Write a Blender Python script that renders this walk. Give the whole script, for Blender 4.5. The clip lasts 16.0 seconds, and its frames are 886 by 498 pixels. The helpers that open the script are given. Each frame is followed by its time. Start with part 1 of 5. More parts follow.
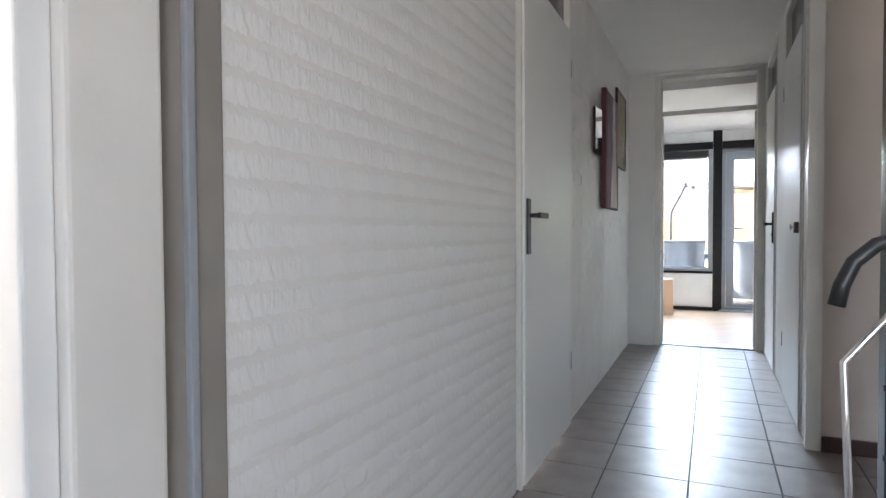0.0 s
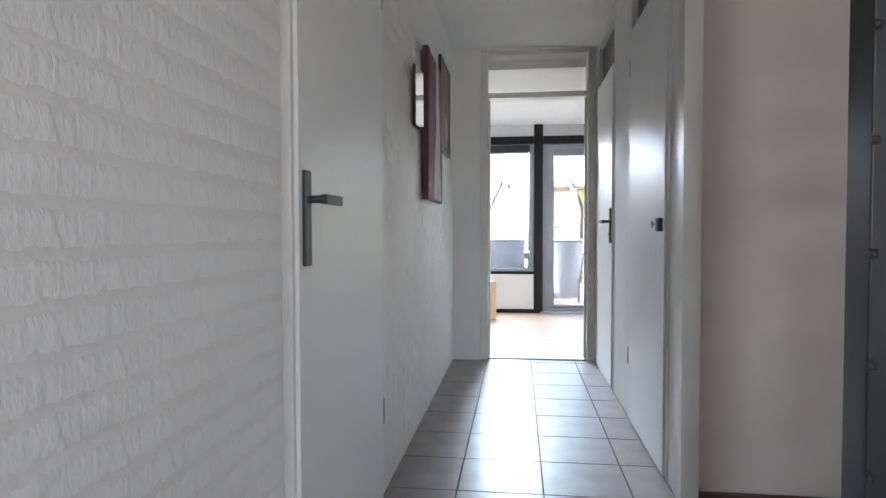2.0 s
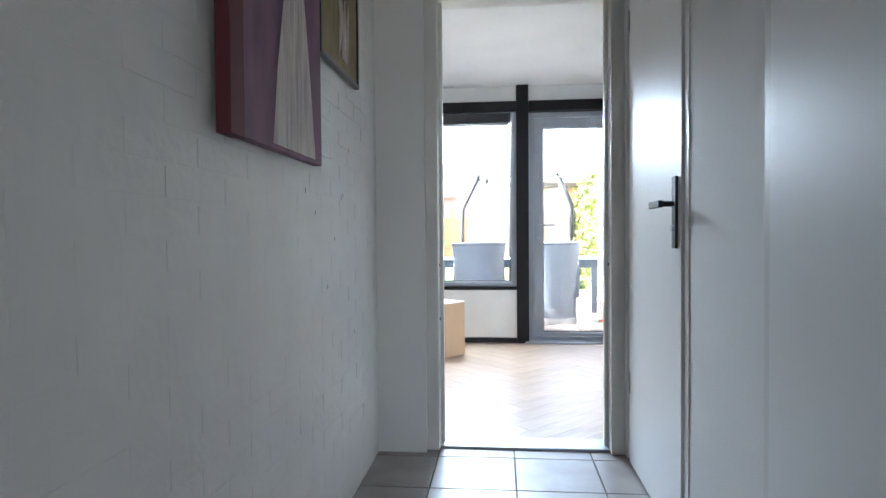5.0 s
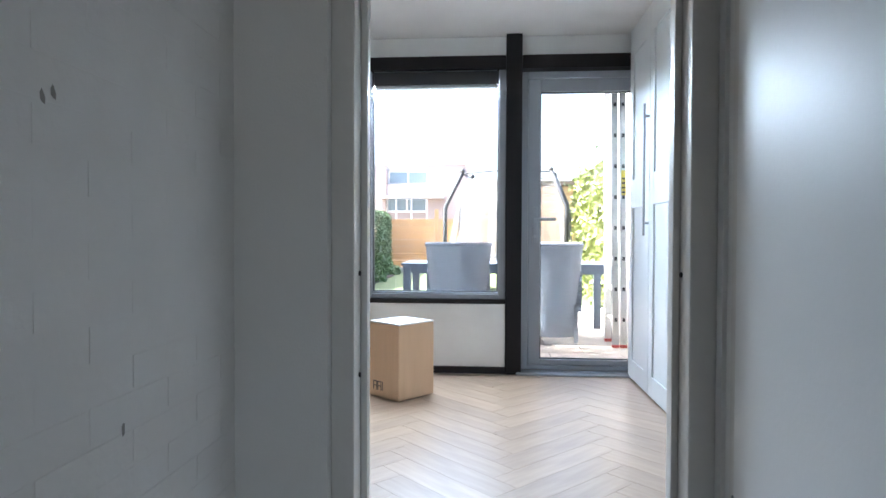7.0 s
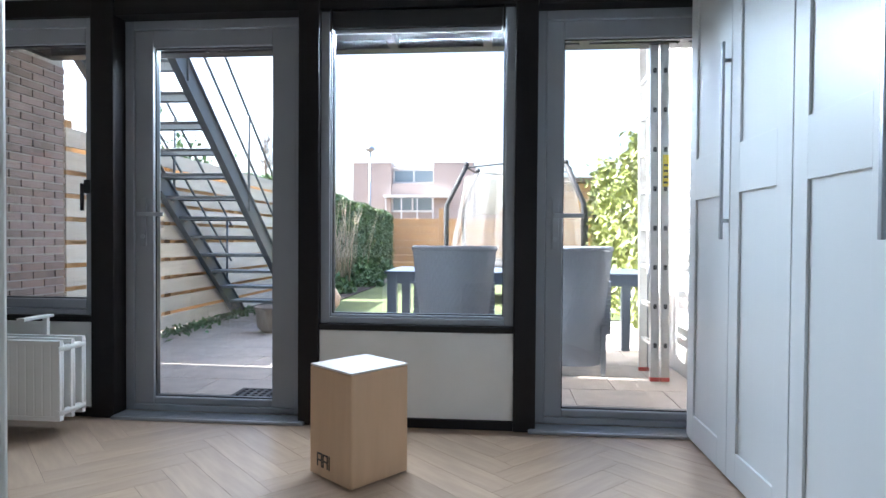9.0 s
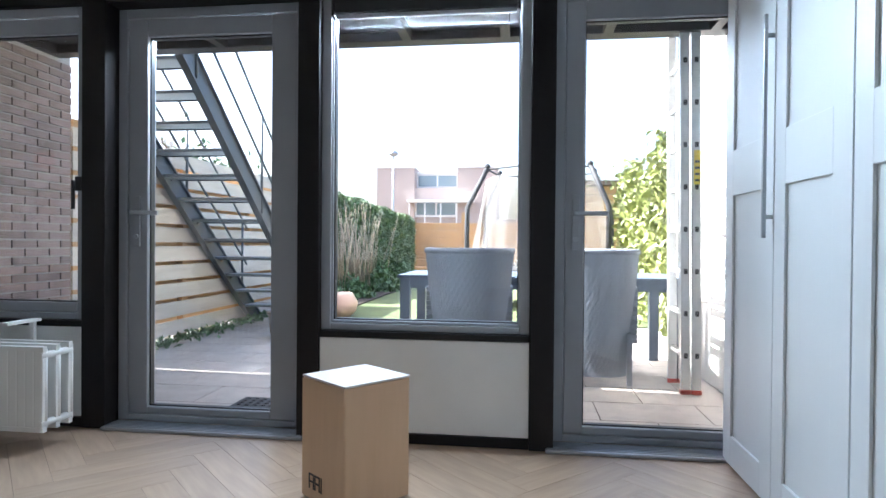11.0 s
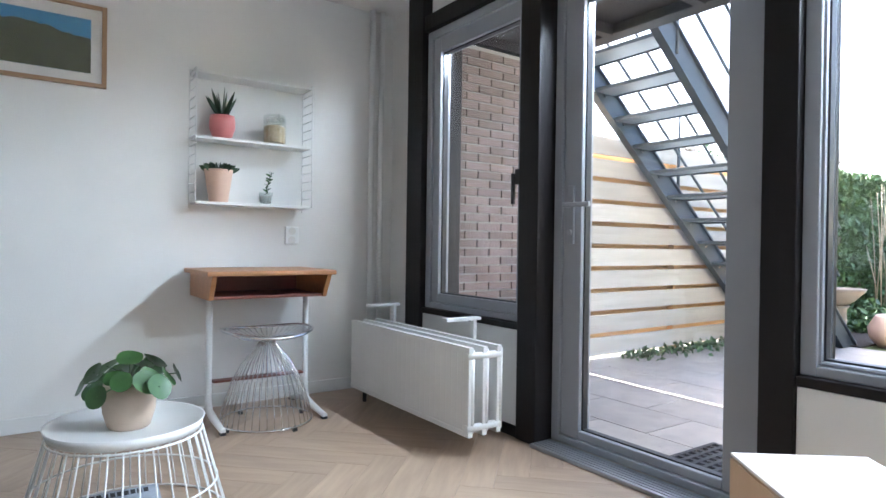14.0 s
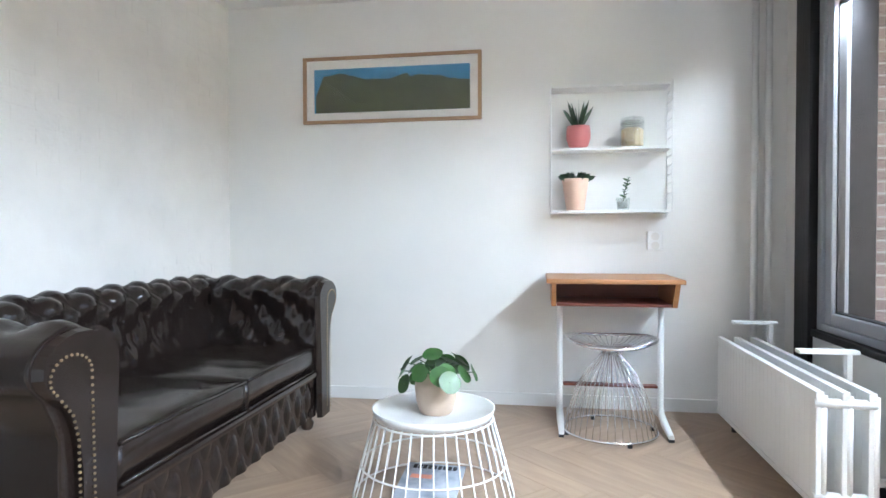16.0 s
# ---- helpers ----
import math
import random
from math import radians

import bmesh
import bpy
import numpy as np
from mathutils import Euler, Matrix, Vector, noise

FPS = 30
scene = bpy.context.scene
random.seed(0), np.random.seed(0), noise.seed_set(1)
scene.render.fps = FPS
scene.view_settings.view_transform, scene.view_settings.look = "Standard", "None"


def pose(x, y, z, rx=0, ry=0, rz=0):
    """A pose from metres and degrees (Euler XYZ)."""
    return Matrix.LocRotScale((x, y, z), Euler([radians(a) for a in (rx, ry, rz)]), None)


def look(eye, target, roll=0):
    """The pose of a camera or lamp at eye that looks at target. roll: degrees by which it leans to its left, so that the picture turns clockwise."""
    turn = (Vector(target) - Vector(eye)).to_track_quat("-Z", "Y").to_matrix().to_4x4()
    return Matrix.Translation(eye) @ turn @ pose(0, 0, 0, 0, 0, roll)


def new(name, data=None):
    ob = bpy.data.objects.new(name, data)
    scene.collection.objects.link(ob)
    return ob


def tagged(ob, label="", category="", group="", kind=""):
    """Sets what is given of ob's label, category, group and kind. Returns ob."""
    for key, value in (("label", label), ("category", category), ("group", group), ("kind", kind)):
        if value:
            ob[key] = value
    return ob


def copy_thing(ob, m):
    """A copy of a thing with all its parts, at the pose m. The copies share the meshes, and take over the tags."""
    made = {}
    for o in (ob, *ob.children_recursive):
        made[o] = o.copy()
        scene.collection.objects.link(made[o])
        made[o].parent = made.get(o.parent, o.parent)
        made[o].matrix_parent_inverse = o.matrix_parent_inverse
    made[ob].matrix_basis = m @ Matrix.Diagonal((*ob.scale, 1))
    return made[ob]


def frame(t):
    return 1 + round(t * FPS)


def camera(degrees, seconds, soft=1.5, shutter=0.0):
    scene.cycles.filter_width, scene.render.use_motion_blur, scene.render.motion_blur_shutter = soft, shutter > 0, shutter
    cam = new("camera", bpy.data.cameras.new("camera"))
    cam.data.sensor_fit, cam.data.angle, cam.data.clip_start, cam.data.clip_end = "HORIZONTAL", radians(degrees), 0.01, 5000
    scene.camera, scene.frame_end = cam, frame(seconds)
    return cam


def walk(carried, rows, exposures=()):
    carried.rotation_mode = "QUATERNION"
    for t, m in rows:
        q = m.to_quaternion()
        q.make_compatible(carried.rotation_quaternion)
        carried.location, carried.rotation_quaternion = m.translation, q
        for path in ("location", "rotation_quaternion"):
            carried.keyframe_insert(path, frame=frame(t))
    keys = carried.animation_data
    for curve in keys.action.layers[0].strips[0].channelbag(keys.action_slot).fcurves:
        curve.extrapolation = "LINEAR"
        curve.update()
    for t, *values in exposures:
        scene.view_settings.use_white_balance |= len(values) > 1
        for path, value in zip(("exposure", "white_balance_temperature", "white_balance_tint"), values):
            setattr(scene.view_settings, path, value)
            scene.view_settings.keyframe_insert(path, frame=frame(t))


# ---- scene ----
cam = camera(72.3, 16.0)
PATH = [
    (0, (0.277, -0.057, 1.011), (-0.533, 1.771, 0.957), -0.3),
    (0.5, (0.194, 0.167, 0.998), (-0.447, 2.061, 0.945), -0.2),
    (1, (0.161, 0.449, 0.997), (-0.344, 2.383, 0.941), -0.3),
    (1.5, (0.119, 0.695, 1.016), (-0.284, 2.654, 0.955), -0.2),
    (2, (0.099, 0.923, 1.005), (-0.147, 2.907, 0.944), -0.1),
    (2.5, (0.113, 1.248, 0.985), (-0.102, 3.235, 0.924), -0.2),
    (3, (0.064, 1.604, 0.982), (-0.146, 3.592, 0.923), -0.1),
    (3.5, (0.071, 1.924, 0.975), (-0.129, 3.914, 0.918), 0),
    (4, (0.123, 2.259, 0.983), (-0.077, 4.248, 0.929), -0.2),
    (6.5, (0.155, 3.933, 0.930), (0.000, 5.927, 0.890), -0.2),
    (7, (0.175, 4.248, 0.918), (0.025, 6.241, 0.881), 0.2),
    (7.5, (0.200, 4.551, 0.925), (0.047, 6.544, 0.886), 0.3),
    (8, (0.231, 4.879, 0.925), (0.096, 6.873, 0.887), 0.3),
    (8.5, (0.235, 5.157, 0.927), (0.071, 7.150, 0.889), 0.3),
    (9, (0.206, 5.404, 0.932), (0.028, 7.396, 0.896), 0.4),
    (11.5, (0.258, 5.713, 0.905), (-0.072, 7.687, 0.887), 0.6),
    (12, (0.188, 5.835, 0.910), (-0.237, 7.791, 0.873), 0.8),
    (12.5, (0.160, 5.969, 0.910), (-0.418, 7.886, 0.868), 0.7),
    (13, (0.186, 6.132, 0.902), (-0.817, 7.866, 0.869), 0.9),
    (13.5, (0.188, 6.277, 0.900), (-1.172, 7.743, 0.866), 1),
    (14, (0.176, 6.483, 0.869), (-1.460, 7.633, 0.855), 0.8),
    (14.5, (0.183, 6.577, 0.898), (-1.638, 7.405, 0.871), 0.7),
    (15, (0.253, 6.759, 0.903), (-1.703, 7.179, 0.875), 0.3),
    (15.5, (0.296, 6.981, 0.891), (-1.704, 6.959, 0.867), 0.1),
    (16, (0.256, 7.147, 0.931), (-1.718, 6.830, 0.892), -0.1),
]
walk(cam, [(t, look(eye, target, roll)) for t, eye, target, roll in PATH], exposures=[(0, 4.0, 5950, 10), (2.5, 4.15, 5850, 10), (4, 4.0, 5700, 8), (6.5, 3.5, 5650, 8), (7.5, 3.0, 5650, 8), (9, 2.5, 5650, 8), (12.5, 2.8, 5600, 8), (14.5, 3.4, 5850, 10), (16, 3.75, 5900, 10)])

# ---- world, sun, window light ----
world = bpy.data.worlds.new("world")
scene.world = world
world.use_nodes = True
wn = world.node_tree
sky = wn.nodes.new("ShaderNodeTexSky")
sky.sky_type, sky.sun_disc = "NISHITA", False
SUN_EL, SUN_AZ = 48.0, -88.0      # azimuth from +y towards +x
sky.air_density, sky.dust_density, sky.ozone_density = 1.0, 6.0, 0.4
sky.sun_elevation, sky.sun_rotation = radians(SUN_EL), radians(SUN_AZ)
wn.links.new(sky.outputs[0], wn.nodes["Background"].inputs[0])
wn.nodes["Background"].inputs[1].default_value = 0.15
sun = new("sun", bpy.data.lights.new("sun", "SUN"))
sun.data.energy, sun.data.angle, sun.data.color = 5.0, radians(0.5), (1.0, 0.95, 0.87)
_d = Vector((math.sin(radians(SUN_AZ)) * math.cos(radians(SUN_EL)), math.cos(radians(SUN_AZ)) * math.cos(radians(SUN_EL)), math.sin(radians(SUN_EL))))
sun.matrix_world = look(_d * 20, (0, 0, 0))


def window_lamp(name, eye, target, w, h, watts, colour=(0.82, 0.92, 1.0)):
    ob = new(name, bpy.data.lights.new(name, "AREA"))
    ob.data.shape, ob.data.size, ob.data.size_y, ob.data.energy, ob.data.color = "RECTANGLE", w, h, watts, colour
    ob.matrix_world = look(eye, target)
    return ob


window_lamp("sky_light_door", (-1.26, 8.56, 1.98), (-1.42, 6.3, 1.55), 0.62, 0.07, 9)
window_lamp("sky_light_window", (-0.19, 8.56, 1.98), (-0.35, 6.2, 1.55), 0.80, 0.07, 12.5)
window_lamp("sky_light_door_two", (0.80, 8.56, 1.98), (0.5, 4.0, 1.2), 0.62, 0.07, 3.2)
window_lamp("sky_light_side", (-2.26, 8.56, 1.98), (-2.26, 6.6, 1.5), 0.5, 0.06, 2.5)
# fill lamp added behind the walk to brighten the hall; its opening is assumed
window_lamp("entrance_fill_lamp", (1.1, -1.27, 1.35), (0.2, 3, 1.1), 0.7, 1.5, 1.5, (0.99, 0.96, 0.92))


# ---- materials ----
def mat(name, c, rough=0.5, metal=0.0, c2=None, scale=8.0, bump=0.0, bscale=60.0, vary=0.0, stretch=None, spec=0.5, coat=0.0, island=False):
    """c, c2: base colour and its variation by noise; vary: brightness change from piece to piece."""
    m = bpy.data.materials.new(name)
    m.use_nodes = True
    nt = m.node_tree
    b = nt.nodes["Principled BSDF"]
    b.inputs["Roughness"].default_value, b.inputs["Metallic"].default_value = rough, metal
    b.inputs["Specular IOR Level"].default_value = spec
    b.inputs["Coat Weight"].default_value = coat
    tc = nt.nodes.new("ShaderNodeTexCoord")
    mp = nt.nodes.new("ShaderNodeMapping")
    if stretch:
        mp.inputs["Scale"].default_value = stretch
    nt.links.new(tc.outputs["Object"], mp.inputs[0])
    c2 = c2 or tuple(v * 0.9 for v in c)
    n1 = nt.nodes.new("ShaderNodeTexNoise")
    n1.inputs["Scale"].default_value, n1.inputs["Detail"].default_value = scale, 6
    nt.links.new(mp.outputs[0], n1.inputs["Vector"])
    ramp = nt.nodes.new("ShaderNodeValToRGB")
    ramp.color_ramp.elements[0].position, ramp.color_ramp.elements[1].position = 0.3, 0.7
    ramp.color_ramp.elements[0].color, ramp.color_ramp.elements[1].color = (*c2, 1), (*c, 1)
    nt.links.new(n1.outputs["Fac"], ramp.inputs[0])
    out = ramp.outputs[0]
    if vary:
        hs = nt.nodes.new("ShaderNodeHueSaturation")
        mr = nt.nodes.new("ShaderNodeMapRange")
        mr.inputs["To Min"].default_value, mr.inputs["To Max"].default_value = 1 - vary, 1 + vary
        if island:
            src = nt.nodes.new("ShaderNodeNewGeometry").outputs["Random Per Island"]
        else:
            src = nt.nodes.new("ShaderNodeObjectInfo").outputs["Random"]
        nt.links.new(src, mr.inputs["Value"])
        nt.links.new(mr.outputs[0], hs.inputs["Value"])
        nt.links.new(out, hs.inputs["Color"])
        out = hs.outputs[0]
    nt.links.new(out, b.inputs["Base Color"])
    r2 = nt.nodes.new("ShaderNodeMapRange")
    r2.inputs["To Min"].default_value, r2.inputs["To Max"].default_value = max(0.02, rough * 0.95), min(1, rough * 1.05)
    nt.links.new(n1.outputs["Fac"], r2.inputs["Value"])
    nt.links.new(r2.outputs[0], b.inputs["Roughness"])
    if bump:
        n2 = nt.nodes.new("ShaderNodeTexNoise")
        n2.inputs["Scale"].default_value, n2.inputs["Detail"].default_value = bscale, 4
        nt.links.new(mp.outputs[0], n2.inputs["Vector"])
        bp = nt.nodes.new("ShaderNodeBump")
        bp.inputs["Strength"].default_value, bp.inputs["Distance"].default_value = bump, 0.01
        nt.links.new(n2.outputs["Fac"], bp.inputs["Height"])
        nt.links.new(bp.outputs[0], b.inputs["Normal"])
    return m


def glass_mat(name, gloss=0.06, tint=(1, 1, 1), rough=0.0):
    m = bpy.data.materials.new(name)
    m.use_nodes = True
    nt = m.node_tree
    nt.nodes.remove(nt.nodes["Principled BSDF"])
    t, g, mx = nt.nodes.new("ShaderNodeBsdfTransparent"), nt.nodes.new("ShaderNodeBsdfGlossy"), nt.nodes.new("ShaderNodeMixShader")
    t.inputs[0].default_value, g.inputs["Roughness"].default_value, mx.inputs[0].default_value = (*tint, 1), rough, gloss
    nt.links.new(t.outputs[0], mx.inputs[1]), nt.links.new(g.outputs[0], mx.inputs[2])
    nt.links.new(mx.outputs[0], nt.nodes["Material Output"].inputs[0])
    return m


WALL = mat("wall_paint", (0.80, 0.79, 0.76), 0.7, c2=(0.76, 0.75, 0.72), scale=2.5, bump=0.12, bscale=180)
BRICKP = mat("painted_brick", (0.80, 0.79, 0.77), 0.38, c2=(0.77, 0.76, 0.74), scale=14, bump=0.5, bscale=62, stretch=(1, 1, 0.42))
BRICKS = mat("smooth_painted_brick", (0.78, 0.76, 0.73), 0.55, c2=(0.72, 0.70, 0.67), scale=5, bump=0.25, bscale=40)
# the stair wall's warm, dim light is put into this base colour
DIMWARM = mat("warm_dim_wall_tint", (0.66, 0.58, 0.52), 0.7, scale=2.5, bump=0.1, bscale=180)
CEIL = mat("ceiling_paint", (0.82, 0.81, 0.79), 0.8, scale=1.5, bump=0.1, bscale=220)
PAINT = mat("door_paint", (0.78, 0.78, 0.76), 0.43, c2=(0.77, 0.77, 0.75), scale=3, bump=0.04, bscale=90)
TRIM = mat("trim_paint", (0.74, 0.72, 0.68), 0.4, c2=(0.66, 0.64, 0.6), scale=4, bump=0.06, bscale=60)
GREYTRIM = mat("grey_trim", (0.30, 0.28, 0.25), 0.5, c2=(0.24, 0.22, 0.2), scale=5)
WHITE = mat("white_lacquer", (0.82, 0.82, 0.80), 0.35, scale=3)
WARDR = mat("wardrobe_lacquer", (0.76, 0.79, 0.80), 0.38, c2=(0.74, 0.77, 0.78), scale=2)
BLACKW = mat("black_stained_timber", (0.011, 0.008, 0.009), 0.5, c2=(0.006, 0.005, 0.0055), spec=0.3, scale=6, bump=0.15, bscale=50, stretch=(1, 1, 0.15))
UPVC = mat("grey_frame", (0.33, 0.345, 0.37), 0.4, c2=(0.30, 0.315, 0.34), scale=3, bump=0.03)
BLACK = mat("black_metal", (0.02, 0.02, 0.022), 0.4, scale=20)
GREYM = mat("grey_metal", (0.42, 0.44, 0.47), 0.35, metal=0.8, scale=12)
CHROME = mat("chrome", (0.75, 0.76, 0.78), 0.12, metal=1.0, scale=10)
ALU = mat("aluminium", (0.70, 0.70, 0.69), 0.35, metal=0.6, c2=(0.6, 0.6, 0.59), scale=15)
TILE = mat("ceramic_tile", (0.34, 0.305, 0.285), 0.37, c2=(0.25, 0.22, 0.205), scale=7, bump=0.05, bscale=12, vary=0.06)
GROUT = mat("grout", (0.10, 0.09, 0.085), 0.8, scale=30)
PLANK = mat("oak_laminate", (0.42, 0.305, 0.215), 0.36, c2=(0.32, 0.225, 0.155), scale=5, bump=0.05, bscale=60, vary=0.08, stretch=(6, 0.7, 1))
SUBF = mat("floor_joint", (0.2, 0.14, 0.09), 0.7, scale=20)
BIRCH = mat("birch_plywood", (0.62, 0.42, 0.26), 0.4, c2=(0.56, 0.37, 0.225), scale=4, bump=0.04, stretch=(5, 5, 0.6))
BIRCHT = mat("pale_box_top", (0.72, 0.66, 0.60), 0.3, scale=5)
LEATHER = mat("brown_leather", (0.018, 0.0115, 0.009), 0.18, c2=(0.011, 0.0075, 0.0065), scale=9, bump=0.08, bscale=160, spec=0.38, coat=0.08)
BRASS = mat("aged_brass", (0.35, 0.28, 0.17), 0.35, metal=1.0)
DKWOOD = mat("dark_turned_wood", (0.03, 0.018, 0.012), 0.3)
TEAK = mat("desk_wood", (0.46, 0.22, 0.09), 0.4, c2=(0.36, 0.16, 0.06), scale=5, stretch=(8, 0.8, 8))
DESKIN = mat("desk_box_wood", (0.20, 0.055, 0.035), 0.45, c2=(0.13, 0.035, 0.022), scale=6)
OAKF = mat("picture_frame_oak", (0.40, 0.25, 0.14), 0.45, scale=12)
MATTE = mat("mat_board", (0.80, 0.78, 0.74), 0.8)
TERRA = mat("rose_glaze", (0.62, 0.20, 0.19), 0.35, scale=6)
PEACH = mat("peach_clay", (0.72, 0.50, 0.38), 0.55, c2=(0.66, 0.44, 0.33), scale=10)
BEIGEP = mat("beige_clay", (0.56, 0.44, 0.34), 0.6, c2=(0.48, 0.37, 0.28), scale=14)
SOIL = mat("soil", (0.04, 0.028, 0.02), 0.9, bump=0.5)
LEAF = mat("green_leaf", (0.055, 0.13, 0.035), 0.35, c2=(0.03, 0.085, 0.022), scale=20, vary=0.25)
LEAFD = mat("dark_succulent_leaf", (0.035, 0.07, 0.035), 0.4, c2=(0.02, 0.045, 0.02), scale=20, vary=0.25)
HEDGEM = mat("hedge_leaf", (0.105, 0.185, 0.065), 0.5, c2=(0.07, 0.125, 0.045), scale=3, vary=0.35, island=True)
IVYM = mat("ivy_leaf", (0.25, 0.275, 0.075), 0.45, c2=(0.12, 0.15, 0.035), scale=3, vary=0.4, island=True)
STEMM = mat("dry_stem", (0.46, 0.37, 0.26), 0.7, vary=0.3, island=True)
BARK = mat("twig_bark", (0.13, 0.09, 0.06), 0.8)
GRASS = mat("lawn", (0.115, 0.145, 0.05), 0.9, c2=(0.07, 0.09, 0.03), scale=2.2, bump=0.6, bscale=120)
GROUND = mat("garden_ground", (0.12, 0.09, 0.06), 0.95, bump=0.5, bscale=30)
SLAB = mat("concrete_slab", (0.50, 0.44, 0.38), 0.7, c2=(0.40, 0.35, 0.30), scale=9, bump=0.15, bscale=80, vary=0.1)
BRICKX = mat("dark_clay_brick", (0.28, 0.215, 0.195), 0.8, c2=(0.20, 0.15, 0.135), scale=12, bump=0.4, bscale=70, vary=0.22, island=True)
MORTAR = mat("mortar", (0.42, 0.40, 0.37), 0.9, bump=0.3)
FENCEW = mat("weathered_board", (0.60, 0.56, 0.50), 0.75, c2=(0.48, 0.44, 0.38), scale=4, bump=0.25, bscale=30, vary=0.12, stretch=(4, 0.4, 5))
FENCEO = mat("new_board", (0.50, 0.30, 0.13), 0.7, c2=(0.42, 0.24, 0.10), scale=4, vary=0.12)
STEEL = mat("galvanised_stair_steel", (0.085, 0.10, 0.115), 0.5, metal=0.3, c2=(0.06, 0.075, 0.085), scale=10, bump=0.05)
TREADM = mat("grating_tread", (0.30, 0.34, 0.36), 0.5, metal=0.4, c2=(0.23, 0.26, 0.28), scale=40)
WICKER = mat("grey_wicker", (0.25, 0.275, 0.315), 0.6, c2=(0.205, 0.225, 0.26), scale=30, bump=0.35, bscale=150, stretch=(1, 1, 2.2))
TABLEG = mat("blue_grey_table", (0.085, 0.11, 0.15), 0.35, c2=(0.07, 0.09, 0.125), scale=5)
PAD = mat("black_pole_foam", (0.03, 0.03, 0.032), 0.7)
MESHNET = glass_mat("safety_net", 0.13, (0.80, 0.76, 0.70), 0.9)
RENDERW = mat("white_outdoor_wall", (0.74, 0.72, 0.68), 0.85, c2=(0.66, 0.63, 0.59), scale=3, bump=0.4, bscale=35)
HOUSEB = mat("far_brick", (0.40, 0.33, 0.295), 0.85, c2=(0.35, 0.285, 0.255), scale=2)
HOUSEW = mat("white_cladding", (0.72, 0.72, 0.72), 0.6)
HGLASS = mat("far_window_glass", (0.18, 0.24, 0.28), 0.1, spec=0.8)
GLASS = glass_mat("window_glass", 0.05)
JARG = glass_mat("jar_glass", 0.14, (0.95, 0.97, 0.96))
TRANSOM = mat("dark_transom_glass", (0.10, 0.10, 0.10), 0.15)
MIRROR = mat("mirror_silver", (0.85, 0.87, 0.88), 0.03, metal=1.0)
PASTA = mat("cream_pasta", (0.66, 0.54, 0.36), 0.6, c2=(0.5, 0.38, 0.22), scale=60, bump=0.6, bscale=80)
BROWNB = mat("brown_skirting", (0.055, 0.022, 0.018), 0.4)
RUBBER = mat("rubber_mat", (0.02, 0.022, 0.026), 0.7)
PAPER = mat("magazine_paper", (0.50, 0.54, 0.60), 0.5, c2=(0.2, 0.23, 0.28), scale=12)
PINK = mat("coral_print", (0.75, 0.30, 0.2), 0.5)
INK = mat("dark_print", (0.02, 0.02, 0.025), 0.5)
PURPLE = mat("purple_canvas", (0.22, 0.10, 0.15), 0.7, c2=(0.10, 0.055, 0.10), scale=4, stretch=(1, 3, 0.8))
CANVASW = mat("pale_drapery_paint", (0.66, 0.60, 0.55), 0.7, c2=(0.40, 0.33, 0.32), scale=9, stretch=(1, 8, 0.7))
MAROON = mat("maroon_edge", (0.09, 0.012, 0.022), 0.6)
OLIVE = mat("olive_painting", (0.26, 0.20, 0.07), 0.6, c2=(0.11, 0.07, 0.03), scale=6, stretch=(1, 3, 1))
SKYB = mat("poster_blue", (0.05, 0.27, 0.50), 0.5, scale=2)
HILLS = mat("poster_hills", (0.10, 0.115, 0.05), 0.6, c2=(0.05, 0.062, 0.028), scale=22, stretch=(1, 1, 2.5))
YELLOW = mat("yellow_sticker", (0.75, 0.58, 0.05), 0.5)
RED = mat("red_foot", (0.5, 0.05, 0.03), 0.5)
POTG = mat("weathered_planter", (0.34, 0.28, 0.22), 0.8, c2=(0.22, 0.18, 0.14), scale=10)
BRONZE = mat("stair_dark_wood", (0.03, 0.016, 0.012), 0.4)


# ---- builders ----
ORIGIN = {}


def bx(bm, x0, y0, z0, x1, y1, z1, m=None):
    v = [bm.verts.new((x, y, z)) for z in (z0, z1) for x, y in ((x0, y0), (x1, y0), (x1, y1), (x0, y1))]
    if m is not None:
        for q in v:
            q.co = m @ q.co
    for f in ((3, 2, 1, 0), (4, 5, 6, 7), (0, 1, 5, 4), (1, 2, 6, 5), (2, 3, 7, 6), (3, 0, 4, 7)):
        bm.faces.new([v[i] for i in f])
    return bm


def box(x0, y0, z0, x1, y1, z1, bevel=0.0, m=None):
    bm = bx(bmesh.new(), x0, y0, z0, x1, y1, z1, m)
    if bevel:
        bmesh.ops.bevel(bm, geom=bm.edges[:], offset=bevel, segments=2, affect="EDGES", profile=0.6)
    return bm


def tube(bm, pts, r, n=8, closed=False, cap=True):
    pts = [Vector(p) for p in pts]
    rings = []
    k = len(pts)
    for i, p in enumerate(pts):
        a = pts[(i - 1) % k] if closed or i else p
        b = pts[(i + 1) % k] if closed or i < k - 1 else p
        d = (b - a).normalized()
        u = d.orthogonal().normalized() if i == 0 else (u - d * u.dot(d)).normalized()
        w = d.cross(u)
        rr = r[i] if isinstance(r, (list, tuple)) else r
        rings.append([bm.verts.new(p + (u * math.cos(2 * math.pi * j / n) + w * math.sin(2 * math.pi * j / n)) * rr) for j in range(n)])
    for i in range(k if closed else k - 1):
        a, b = rings[i], rings[(i + 1) % k]
        for j in range(n):
            bm.faces.new((a[j], a[(j + 1) % n], b[(j + 1) % n], b[j])).smooth = True
    if cap and not closed:
        bm.faces.new(rings[0][::-1])
        bm.faces.new(rings[-1])
    return bm


